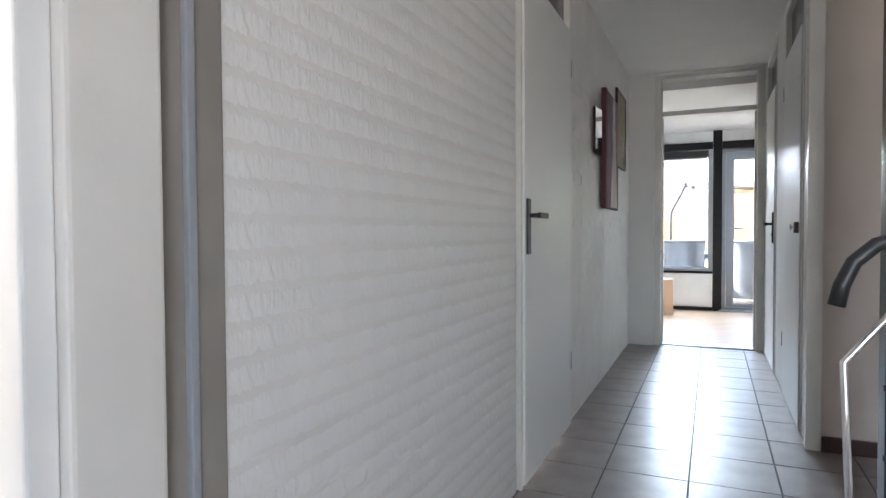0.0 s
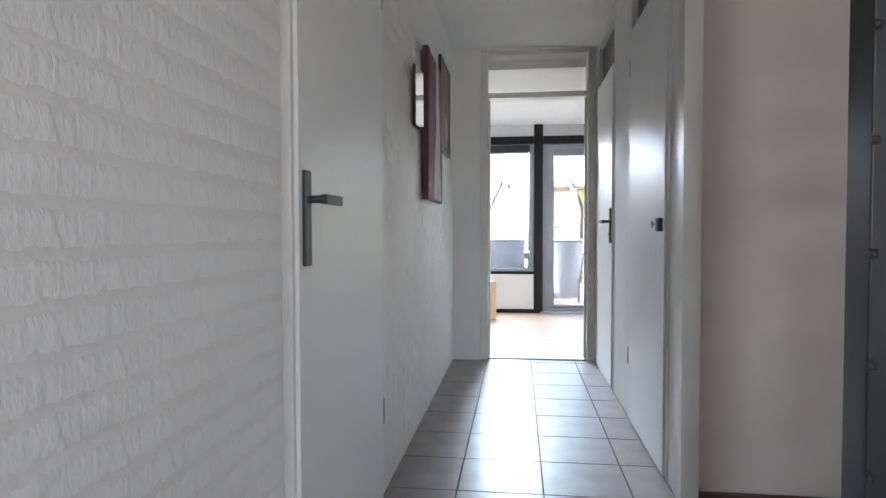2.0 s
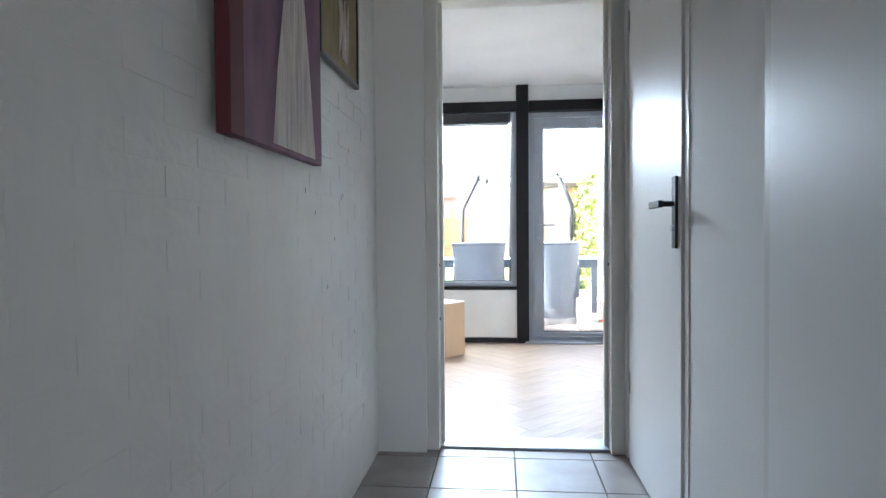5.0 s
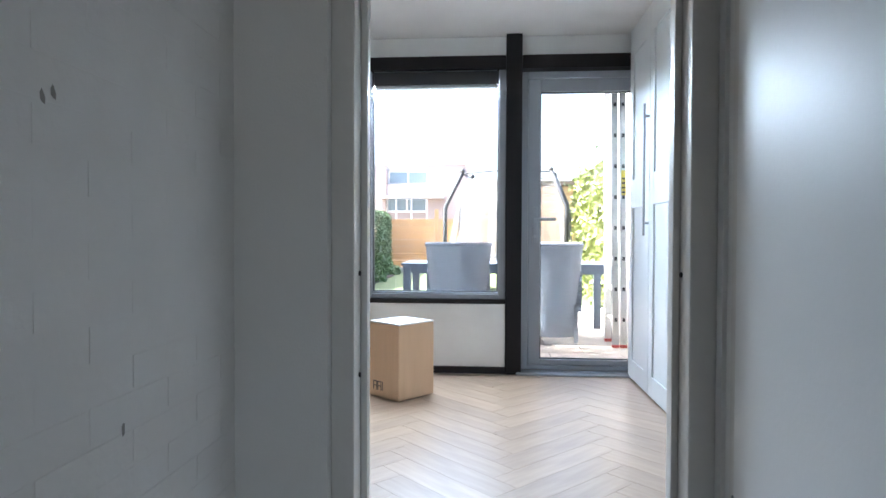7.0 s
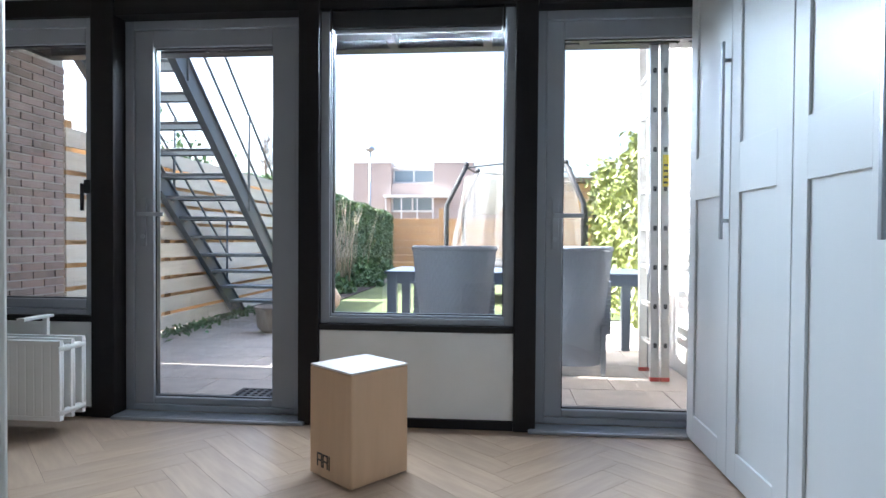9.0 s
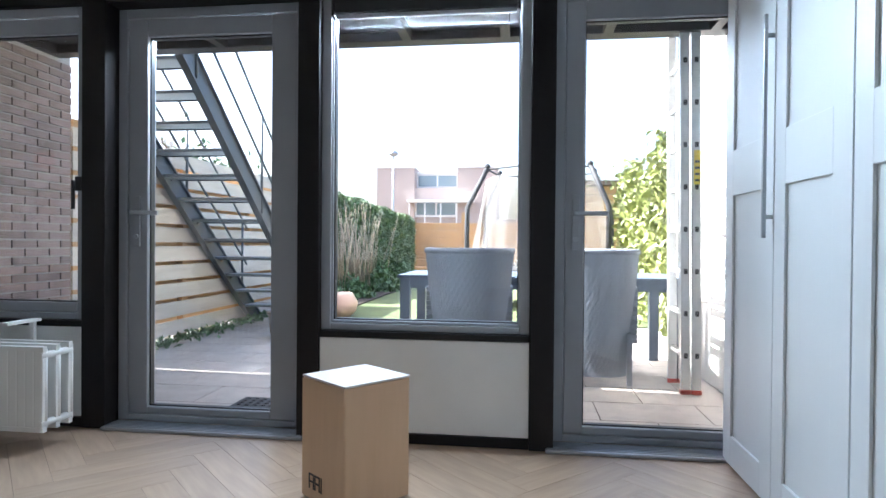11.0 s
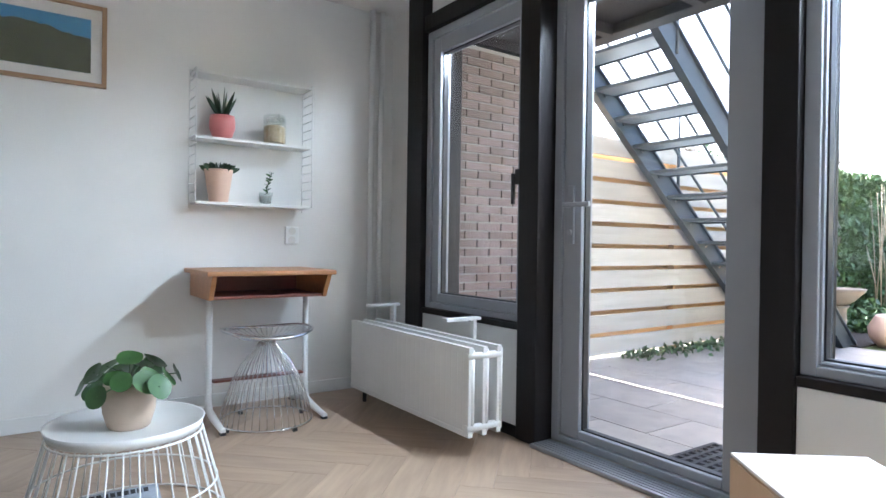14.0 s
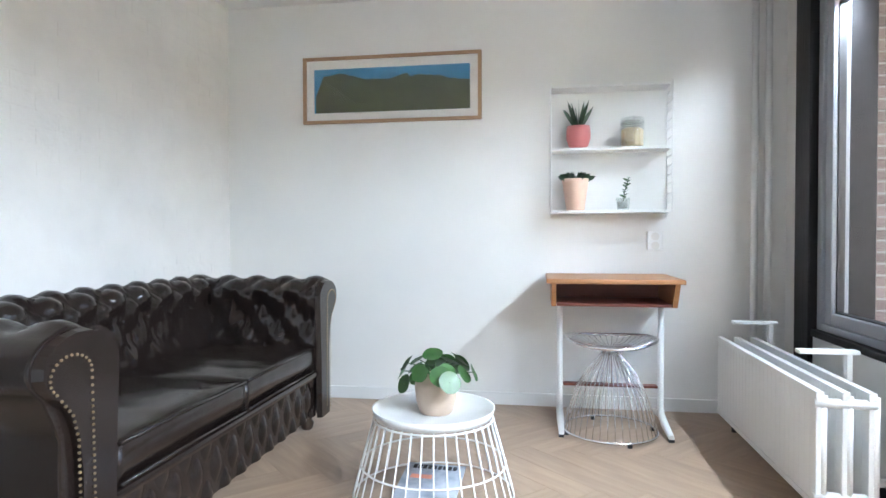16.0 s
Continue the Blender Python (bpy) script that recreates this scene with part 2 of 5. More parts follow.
def lathe(bm, prof, c=(0, 0, 0), n=24):
    rings = [[bm.verts.new((c[0] + r * math.cos(2 * math.pi * j / n), c[1] + r * math.sin(2 * math.pi * j / n), c[2] + z)) for j in range(n)] for r, z in prof]
    for a, b in zip(rings, rings[1:]):
        for j in range(n):
            bm.faces.new((a[j], a[(j + 1) % n], b[(j + 1) % n], b[j])).smooth = True
    if prof[0][0] > 1e-4:
        bm.faces.new(rings[0][::-1])
    if prof[-1][0] > 1e-4:
        bm.faces.new(rings[-1])
    return bm


def circle(c, r, z, n=32):
    return [(c[0] + r * math.cos(2 * math.pi * i / n), c[1] + r * math.sin(2 * math.pi * i / n), z) for i in range(n)]


def finish(bm, name, material):
    me = bpy.data.meshes.new(name)
    bmesh.ops.recalc_face_normals(bm, faces=bm.faces[:])
    bm.to_mesh(me)
    bm.free()
    me.materials.append(material)
    return me


def setting(name, bm, material, label, category=""):
    return tagged(new(name, finish(bm, name, material)), label, category or name.split("_")[0], kind="structure")


def thing(name, label, category, loc=(0, 0, 0), group=""):
    ob = new(name)
    ob.empty_display_size = 0.05
    ob.location = loc
    ORIGIN[ob.name] = Vector(loc)
    return tagged(ob, label, category, group)


def part(name, bm, material, parent, label=""):
    o = ORIGIN.get(parent.name, Vector((0, 0, 0)))
    if o.length:
        bmesh.ops.translate(bm, verts=bm.verts[:], vec=-o)
    ob = new(name, finish(bm, name, material))
    ob.parent = parent
    ORIGIN[ob.name] = o
    return tagged(ob, label)


def solid(name, bm, material, label, category, group=""):
    return tagged(new(name, finish(bm, name, material)), label, category, group)

# ---- the large structure ----
XL, XR, YE, ZC = -0.40, 0.69, 5.60, 2.39        # hallway: sides, end wall, ceiling
XW, YS, YF, ZR = -3.12, 5.32, 8.38, 2.28        # living room: left wall, sofa wall, facade, ceiling
setting("floor_hall", box(-0.6, -1.4, -0.12, 2.3, 5.74, -0.006), GROUT, "dark grouted screed under the hallway tiles", "floor")
fr = bx(bmesh.new(), -3.3, 5.741, -0.12, 1.9, 8.36, -0.006)
bx(fr, -3.3, 5.2, -0.12, -0.601, 5.741, -0.006)
setting("floor_room", fr, SUBF, "subfloor under the oak herringbone planks", "floor")
setting("ceiling_hall", box(-0.55, -1.4, ZC, 2.3, 5.60, ZC + 0.15), CEIL, "white painted plaster hallway ceiling", "ceiling")
setting("ceiling_room", box(-3.3, 5.80, ZR, 1.9, 8.60, ZR + 0.15), CEIL, "white painted plaster living room ceiling", "ceiling")
setting("ceiling_room_back", box(-3.3, 5.1, ZR, -0.53, 5.80, ZR + 0.15), CEIL, "white painted plaster ceiling above the sofa", "ceiling")
wl = bmesh.new()
bx(wl, XL - 0.13, 0.66, 0, XL - 0.012, 2.19, ZC)
bx(wl, XL - 0.13, 2.19, 0, XL - 0.05, 2.2065, ZC)
bx(wl, XL - 0.13, 3.1, 0, XL - 0.008, 5.80, ZC)
bx(wl, XL - 0.13, 2.2065, 2.361, XL - 0.012, 3.1, ZC)
wall_left = setting("wall_hall_left", wl, BRICKS, "white painted brick hallway wall", "wall")
# dark backing strip paints the shade of the gap beside the frame
setting("trim_gap", box(XL - 0.049, 2.191, 0, XL - 0.035, 2.206, ZC), BROWNB, "dark brown strip standing for the shade in the gap between bricks and door frame", "trim")
# end wall with the living room doorway
we = bmesh.new()
bx(we, XL - 0.008, YE, 0, -0.19, 5.80, ZC)
bx(we, 0.68, YE, 0, 1.80, 5.80, ZC)
bx(we, -0.19, YE, 2.375, 0.68, 5.80, ZC)
setting("wall_hall_end", we, WALL, "white plaster wall around the living room doorway", "wall")
# right wall of the hallway with two closet doorways
wr = bmesh.new()
bx(wr, XR, 3.271, 0, XR + 0.1, 3.39, ZC)
bx(wr, XR, 4.255, 0, XR + 0.1, 4.76, ZC)
bx(wr, XR, 5.57, 0, XR + 0.1, YE, ZC)
bx(wr, XR, 3.39, 2.36, XR + 0.1, 4.255, ZC)
bx(wr, XR, 4.76, 2.36, XR + 0.1, 5.57, ZC)
bx(wr, XR + 0.7, 3.3, 0, XR + 0.75, 5.6, ZC)
setting("wall_hall_right", wr, WALL, "white hallway wall with two flush doors", "wall")
setting("wall_stair", box(XR, 3.17, 0, 2.3, 3.27, ZC), DIMWARM, "wall facing the stairs, coloured for the warm dim light there", "wall")
tr = bmesh.new()
bx(tr, XR - 0.012, 3.158, 0, XR + 0.05, 3.168, ZC)
bx(tr, XR - 0.012, 3.1685, 0, XR - 0.001, 3.24, ZC)
setting("trim_corner", tr, TRIM, "cream timber corner trim of the stair wall", "trim")
setting("baseboard_stair", box(XR + 0.052, 3.15, 0, 2.3, 3.168, 0.07, 0.004), BROWNB, "dark brown timber skirting on the stair wall", "baseboard")
setting("wall_east", box(2.2, -1.25, 0, 2.3, 3.17, ZC), WALL, "plain white stairwell wall", "wall")
# entrance wall behind the walk, unseen; its opening is added for the fill lamp
wf = bmesh.new()
bx(wf, -0.6, -1.35, 0, 0.74, -1.25, ZC)
bx(wf, 1.46, -1.35, 0, 2.3, -1.25, ZC)
bx(wf, 0.74, -1.35, 2.15, 1.46, -1.25, ZC)
bx(wf, 0.74, -1.35, 0, 1.46, -1.25, 0.55)
setting("wall_entrance", wf, WALL, "plain white wall beside the entrance", "wall")
# living room walls
setting("wall_room_left", box(XW - 0.12, YS - 0.12, 0, XW, 8.60, ZR), WALL, "white plaster living room wall", "wall")
wb = bmesh.new()
bx(wb, XW, YS - 0.12, 0, XL - 0.13, YS - 0.006, ZR)
wall_sofa = setting("wall_room_sofa", wb, BRICKS, "white painted brick wall behind the sofa", "wall")
setting("wall_room_right", box(1.72, 5.80, 0, 1.84, 8.60, ZR), WALL, "white plaster wall behind the wardrobe", "wall")
setting("baseboard_left", box(XW + 0.001, YS, 0, XW + 0.014, 8.345, 0.07, 0.003), WHITE, "white painted skirting board", "baseboard")
setting("baseboard_sofa", box(XW + 0.016, YS + 0.004, 0, XL - 0.13, YS + 0.018, 0.07, 0.003), WHITE, "white painted skirting board behind the sofa", "baseboard")


def joined_bricks(name, axis, at, a0, a1, z0, z1, parent, material, proud, out, depth=0.02, bw=0.21, bh=0.05, gap=0.011, holes=(), chaos=0.001):
    """Running-bond bricks in one mesh on a wall plane; axis: the plane's normal; out: which way they stand proud."""
    rnd = random.Random(5)
    bm = bmesh.new()
    row, z = 0, z0
    while z < z1 - 0.02:
        a = a0 - (bw + gap) * (0.5 if row % 2 else 0)
        while a < a1:
            p, q = max(a, a0), min(a + bw, a1)
            if q - p > 0.02 and not any(h0 < (p + q) / 2 < h1 and g0 < z < g1 for h0, h1, g0, g1 in holes):
                f = at + out * (proud + rnd.uniform(-chaos, chaos))
                b = at - out * depth
                lo, hi = min(f, b), max(f, b)
                j = rnd.uniform(-0.0015, 0.0015)
                if axis == "x":
                    bx(bm, lo, p, z + j, hi, q, min(z + bh, z1) + j)
                else:
                    bx(bm, p, lo, z + j, q, hi, min(z + bh, z1) + j)
            a += bw + gap
        z += bh + gap
        row += 1
    ob = part(name, bm, material, parent)
    ob["kind"] = "stuff"
    return ob


joined_bricks("smooth_brickwork", "x", XL - 0.008, 3.13, 5.60, 0.0, ZC, wall_left, BRICKS, 0.0008, 1, depth=0.004, gap=0.008, bh=0.053, chaos=0.0006)
joined_bricks("smooth_brickwork", "y", YS - 0.006, XW, XL - 0.13, 0.0, ZR, wall_sofa, BRICKS, 0.0008, 1, depth=0.004, gap=0.007, bh=0.054, chaos=0.0005)

# entrance side frame at the start of the brick wall
setting("trim_entrance", box(XL - 0.10, 0.531, 0, XL - 0.005, 0.658, ZC, 0.004), GREYTRIM, "grey worn timber post beside the brick wall", "trim")
setting("trim_entrance_rib", box(XL - 0.006, 0.578, 0, XL + 0.006, 0.594, ZC, 0.003), UPVC, "slim pale metal strip on the post", "trim")
setting("trim_entrance_post", box(XL - 0.08, 0.385, 0, XL + 0.03, 0.515, ZC, 0.006), TRIM, "cream painted side light frame post", "trim")
setting("trim_entrance_bead", box(XL - 0.06, 0.345, 0, XL + 0.012, 0.384, ZC, 0.004), WHITE, "white glazing bead", "trim")
setting("wall_entrance_left", box(XL - 0.15, -1.35, 0, XL - 0.06, 0.30, ZC), RENDERW, "pale wall behind the entrance side light", "wall")
pn = setting("window_entrance", box(XL - 0.03, -1.2, 0.1, XL - 0.022, 0.30, 2.2), GLASS, "clear glass entrance side light", "window")
pn.visible_shadow = False


# ---- hallway doors ----
def lever_handle(parent, face, y, z, out, lever, keyhole=True, material=BLACK, plate_h=0.22, lift=0.0):
    """Long plate on a door face (normal along x) with a lever pointing along y."""
    h = part("door_handle", box(face, y - 0.02, z - plate_h * 0.62, face + out * 0.009, y + 0.02, z + plate_h * 0.38, 0.002), material, parent, "black metal lever handle on a long plate")
    z += lift
    b = bmesh.new()
    tube(b, [(face + out * 0.005, y, z), (face + out * 0.05, y, z)], 0.009, 10)
    part("lever_neck", b, material, h)
    part("lever", box(min(face + out * 0.042, face + out * 0.056), min(y - lever * 0.01, y + lever * 0.115), z - 0.011, max(face + out * 0.042, face + out * 0.056), max(y - lever * 0.01, y + lever * 0.115), z + 0.011, 0.002), material, h)
    if keyhole:
        b = bmesh.new()
        tube(b, [(face, y, z - 0.075), (face + out * 0.016, y, z - 0.075)], 0.010, 10)
        part("lock_cylinder", b, GREYM, h)
    return h


def hall_door(name, face, out, y0, y1, handle_y, lever, label, kind="lever", fw=0.042):
    """A flush door with frame and a dark transom pane over it, in a wall whose face is at x = face."""
    d = setting(name, box(min(face + out * 0.012, face - out * 0.028), y0 + fw + 0.003, 0.012, max(face + out * 0.012, face - out * 0.028), y1 - fw - 0.003, 2.035, 0.002), PAINT, label, "door")
    lo, hi = min(face + out * 0.004, face - out * 0.08), max(face + out * 0.004, face - out * 0.08)
    part("door_frame", box(lo, y0, 0, hi, y0 + fw, 2.36, 0.003), TRIM, d)
    part("door_frame", box(lo, y1 - fw, 0, hi, y1, 2.36, 0.003), TRIM, d)
    part("head_rail", box(lo, y0 + fw + 0.0005, 2.325, hi, y1 - fw - 0.0005, 2.36, 0.003), TRIM, d)
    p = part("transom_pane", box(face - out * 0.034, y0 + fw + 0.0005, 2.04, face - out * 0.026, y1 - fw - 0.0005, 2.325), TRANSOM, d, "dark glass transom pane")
    if kind == "lever":
        lever_handle(d, face + out * 0.012, handle_y, 1.06, out, lever, keyhole=(out < 0), lift=0.017 if out > 0 else 0.0)
    else:
        f = face + out * 0.012
        k = part("lock_plate", box(min(f, f + out * 0.02), handle_y - 0.022, 1.0, max(f, f + out * 0.02), handle_y + 0.022, 1.055, 0.003), BLACK, d, "small black rim lock")
        b = bmesh.new()
        tube(b, [(f + out * 0.032, handle_y + 0.022 + 0.014 * math.cos(i * 0.5236), 1.03 + 0.014 * math.sin(i * 0.5236)) for i in range(12)], 0.003, 6, closed=True)
        tube(b, [(f + out * 0.018, handle_y + 0.01, 1.03), (f + out * 0.032, handle_y + 0.012, 1.03)], 0.004, 6)
        part("key", b, GREYM, k)
    for z in (0.30, 1.80):
        hy = y1 - fw - 0.003 if abs(handle_y - y0) < abs(handle_y - y1) else y0 + fw + 0.003
        b = bmesh.new()
        tube(b, [(face + out * 0.0125, hy, z), (face + out * 0.0125, hy, z + 0.09)], 0.0035, 8)
        part("hinge", b, GREYM, d)
    return d


hall_door("door_1", XL, 1, 2.207, 3.1, 2.272, 1, "white painted flush door, closed, in the brick wall", fw=0.021)
hall_door("door_2", XR, -1, 3.39, 4.255, 3.485, 1, "white painted closet door with a small rim lock, closed", kind="lock")
hall_door("door_3", XR, -1, 4.76, 5.57, 4.855, 1, "white painted flush door with a black handle, closed")

# living room door frame, transom and the open leaf
df = setting("door_frame_room", box(-0.19, YE + 0.03, 0, -0.135, 5.80, 2.375, 0.004), TRIM, "cream painted living room door frame with transom", "door frame")
part("jamb", box(0.621, YE + 0.03, 0, 0.68, 5.80, 2.375, 0.004), TRIM, df)
part("head", box(-0.134, YE + 0.03, 2.345, 0.62, 5.80, 2.375, 0.003), TRIM, df)
part("transom_bar", box(-0.134, YE + 0.05, 2.025, 0.62, 5.80, 2.065, 0.003), TRIM, df)
part("transom_pane", box(-0.134, 5.735, 2.066, 0.62, 5.741, 2.344), GLASS, df, "clear glass transom pane").visible_shadow = False
part("stop", box(-0.134, 5.70, 0.0, -0.118, 5.735, 2.02, 0.002), TRIM, df)
part("stop", box(0.604, 5.70, 0.0, 0.62, 5.735, 2.02, 0.002), TRIM, df)
for zz in (0.587, 0.832):
    b = bmesh.new()
    tube(b, [(-0.137, 5.685, zz), (-0.131, 5.685, zz)], 0.006, 8)
    part("screw_cap", b, BLACK, df)
b = bmesh.new()
tube(b, [(0.617, 5.687, 0.834), (0.6235, 5.687, 0.834)], 0.006, 8)
part("screw_cap", b, BLACK, df)
setting("threshold_room", box(-0.134, 5.66, -0.004, 0.62, 5.80, 0.012, 0.004), GREYM, "grey metal threshold strip between tiles and planks", "threshold")
leaf = thing("room_door", "white painted flush living room door standing open", "door", (0.665, 5.815, 0))
part("leaf", box(0.665, 5.815, 0.012, 0.705, 6.595, 2.02, 0.002), PAINT, leaf)
lever_handle(leaf, 0.665, 6.525, 1.035, -1, -1)
lever_handle(leaf, 0.705, 6.525, 1.035, 1, -1)
part("lock_face", box(0.674, 6.594, 0.90, 0.696, 6.598, 1.07), BLACK, leaf)
leaf.rotation_euler = (0, 0, radians(-25))

# ---- facade ----
fac = bmesh.new()
bx(fac, XW, 8.40, 2.14, 1.72, 8.58, ZR)
bx(fac, XW, 8.40, 0, -2.82, 8.58, 2.139)
setting("wall_facade", fac, WALL, "white facade wall strip over the windows", "wall")
bx0 = [(-2.82, -2.665), (-1.86, -1.737), (-0.775, -0.672), (0.288, 0.394), (1.34, 1.45)]
for a, c in bx0:
    setting("facade_post", box(a, 8.325, 0, c, 8.60, ZR - 0.002, 0.005), BLACKW, "black stained timber facade post", "post")
for (a, c), (d, e) in zip(bx0, bx0[1:]):
    setting("facade_beam", box(c + 0.002, 8.335, 2.05, d - 0.002, 8.60, 2.139, 0.004), BLACKW, "black stained timber beam over the window", "beam")
    b = box(c + 0.002, 8.385, 2.145, d - 0.002, 8.398, ZR - 0.004)
    setting("facade_board", b, WHITE, "white painted board over the beam", "trim")


def glazed(name, x0, x1, z0, z1, y, label, fw, rebate=True, category="window"):
    """Outer frame, sash and pane of a window or glazed door; fw: sash widths left, right, bottom, top."""
    w = setting(name, box(x0, y, z0, x0 + 0.045, y + 0.09, z1, 0.004), UPVC, label, category)
    part("frame_side", box(x1 - 0.045, y, z0, x1, y + 0.09, z1, 0.004), UPVC, w)
    part("frame_top", box(x0 + 0.0455, y, z1 - 0.045, x1 - 0.0455, y + 0.09, z1, 0.004), UPVC, w)
    part("frame_bottom", box(x0 + 0.0455, y, z0, x1 - 0.0455, y + 0.09, z0 + 0.03, 0.004), UPVC, w)
    l, r, bt, tp = fw
    X0, X1, Z0, Z1 = x0 + 0.047, x1 - 0.047, z0 + 0.032, z1 - 0.047
    ys = y + 0.012
    s = part("sash", box(X0, ys, Z0, X0 + l, ys + 0.07, Z1, 0.006), UPVC, w)
    part("sash_stile", box(X1 - r, ys, Z0, X1, ys + 0.07, Z1, 0.006), UPVC, s)
    part("sash_rail", box(X0 + l + 0.0005, ys, Z1 - tp, X1 - r - 0.0005, ys + 0.07, Z1, 0.006), UPVC, s)
    part("sash_rail", box(X0 + l + 0.0005, ys, Z0, X1 - r - 0.0005, ys + 0.07, Z0 + bt, 0.006), UPVC, s)
    g = bmesh.new()
    for a, b, c, d in ((X0 + l, Z0 + bt, X0 + l + 0.006, Z1 - tp), (X1 - r - 0.006, Z0 + bt, X1 - r, Z1 - tp), (X0 + l + 0.006, Z0 + bt, X1 - r - 0.006, Z0 + bt + 0.006), (X0 + l + 0.006, Z1 - tp - 0.006, X1 - r - 0.006, Z1 - tp)):
        bx(g, a, ys + 0.02, b, c, ys + 0.05, d)
    part("glazing_seal", g, BLACK, s)
    p = part("pane", box(X0 + l + 0.001, ys + 0.032, Z0 + bt + 0.001, X1 - r - 0.001, ys + 0.038, Z1 - tp - 0.001), GLASS, w)
    p.visible_shadow = False
    return w


w0 = glazed("window_1", -2.664, -1.861, 0.52, 2.049, 8.36, "grey framed tilting window beside the radiator", (0.06, 0.01, 0.05, 0.08))
w1 = glazed("window_2", -0.671, 0.287, 0.505, 2.049, 8.36, "large grey framed fixed window over a white panel", (0.004, 0.003, 0.012, 0.01))
d1 = glazed("door_4", -1.736, -0.776, 0.018, 2.049, 8.425, "grey framed glazed garden door, closed", (0.10, 0.126, 0.036, 0.087), category="door")
d2 = glazed("door_5", 0.395, 1.339, 0.018, 2.049, 8.425, "grey framed glazed garden door beside the wardrobe, closed", (0.085, 0.085, 0.036, 0.087), category="door")
for dd, hx, sgn in ((d1, -1.64, 1), (d2, 0.49, 1)):
    h = part("door_handle", box(hx - 0.016, 8.425, 0.88, hx + 0.016, 8.437, 1.13, 0.003), UPVC, dd, "grey metal door handle")
    part("lever", box(hx - 0.01, 8.383, 1.035, hx + 0.135, 8.398, 1.055, 0.004), GREYM, h)
    b = bmesh.new()
    tube(b, [(hx, 8.43, 1.045), (hx, 8.388, 1.045)], 0.009, 10)
    part("lever_neck", b, GREYM, h)
    b = bmesh.new()
    tube(b, [(hx, 8.43, 0.93), (hx, 8.416, 0.93)], 0.012, 10)
    part("lock_cylinder", b, GREYM, h)
h = part("window_handle", box(-1.915, 8.35, 1.15, -1.885, 8.372, 1.22, 0.003), BLACK, w0, "black metal window catch")
part("lever", box(-1.925, 8.335, 1.06, -1.912, 8.352, 1.20, 0.003), BLACK, h)
for nm, x0, x1, zt in (("sill_1", -2.664, -1.861, 0.518), ("sill_2", -0.671, 0.287, 0.503)):
    setting(nm, box(x0, 8.335, zt - 0.03, x1, 8.45, zt, 0.004), BLACKW, "black stained timber window sill", "sill")
setting("panel_1", box(-2.664, 8.345, 0.05, -1.861, 8.57, 0.486, 0.002), WHITE, "white panel under the side window", "panel")
setting("panel_2", box(-0.671, 8.345, 0.048, 0.287, 8.57, 0.471, 0.002), WHITE, "white panel under the large window", "panel")
setting("plinth_1", box(-2.664, 8.338, 0, -1.861, 8.57, 0.046, 0.003), BLACKW, "black timber plinth strip", "plinth")
setting("plinth_2", box(-0.671, 8.338, 0, 0.287, 8.57, 0.044, 0.003), BLACKW, "black timber plinth strip", "plinth")
for nm, x0, x1 in (("threshold_1", -1.74, -0.74), ("threshold_2", 0.36, 1.36)):
    t = setting(nm, box(x0, 8.30, 0, x1, 8.423, 0.017, 0.004), GREYM, "ribbed grey metal door threshold", "threshold")
    for i in range(5):
        part("rib", box(x0 + 0.01, 8.315 + i * 0.02, 0.017, x1 - 0.01, 8.322 + i * 0.02, 0.0205), GREYM, t)
    setting(nm + "_base", box(x0, 8.423, -0.06, x1, 8.66, 0.016), SLAB, "stone sill under the garden door", "sill")
bl = thing("roller_blind", "dark grey roller blind cassette at the window head", "blind", (-0.19, 8.34, 1.95))
part("cassette", box(-0.60, 8.31, 1.945, 0.225, 8.355, 2.03, 0.006), BLACK, bl)
part("end_cap", box(-0.612, 8.305, 1.93, -0.601, 8.357, 2.035, 0.002), BLACKW, bl)
part("end_cap", box(0.226, 8.305, 1.93, 0.237, 8.357, 2.035, 0.002), BLACKW, bl)
part("blind_rail", box(-0.595, 8.325, 1.925, 0.22, 8.343, 1.944, 0.003), GREYM, bl)

# ---- outdoors ----
ZP = -0.06
gr = bmesh.new()
bx(gr, -600, 8.6, ZP - 0.2, 600, 1500, ZP - 0.03)
bx(gr, -600, -600, ZP - 0.2, 600, 8.6, ZP - 0.075)
setting("ground", gr, GROUND, "bare dark garden soil", "ground")
setting("lawn", box(-3.0, 13.05, ZP - 0.02, 9, 24.0, ZP - 0.005), GRASS, "mown green garden lawn", "lawn")
patio = setting("patio", box(-3.3, 8.6, ZP - 0.028, 6, 13.0, ZP - 0.012), MORTAR, "sanded joints of the paved patio", "pavement")
bal = setting("balcony", box(-3.3, 8.602, 2.34, 1.7, 9.7, 2.48), BLACKW, "dark timber balcony deck over the patio", "balcony")
part("fascia", box(-3.3, 9.702, 2.28, 1.7, 9.83, 2.52, 0.006), BLACKW, bal)
for i in range(8):
    part("joist", box(-3.2 + i * 0.66, 8.602, 2.27, -3.14 + i * 0.66, 9.70, 2.339), BLACKW, bal)
# height above the balcony is unseen, added to keep sun off the patio
wn_ = setting("wall_neighbour", box(-3.45, 8.602, ZP, -3.222, 9.93, 5.2), MORTAR, "dark brick wall of the neighbouring house", "wall")
joined_bricks("brickwork", "x", -3.222, 8.61, 9.93, ZP, 2.27, wn_, BRICKX, 0.012, 1)
setting("wall_outer_right", box(1.56, 8.602, ZP, 1.75, 11.1, 3.0), RENDERW, "sunlit white painted outdoor wall", "wall")
setting("wall_house_upper", box(-8, 8.50, 2.41, 8, 8.60, 5.2), HOUSEB, "brick upper storey over the facade", "wall")
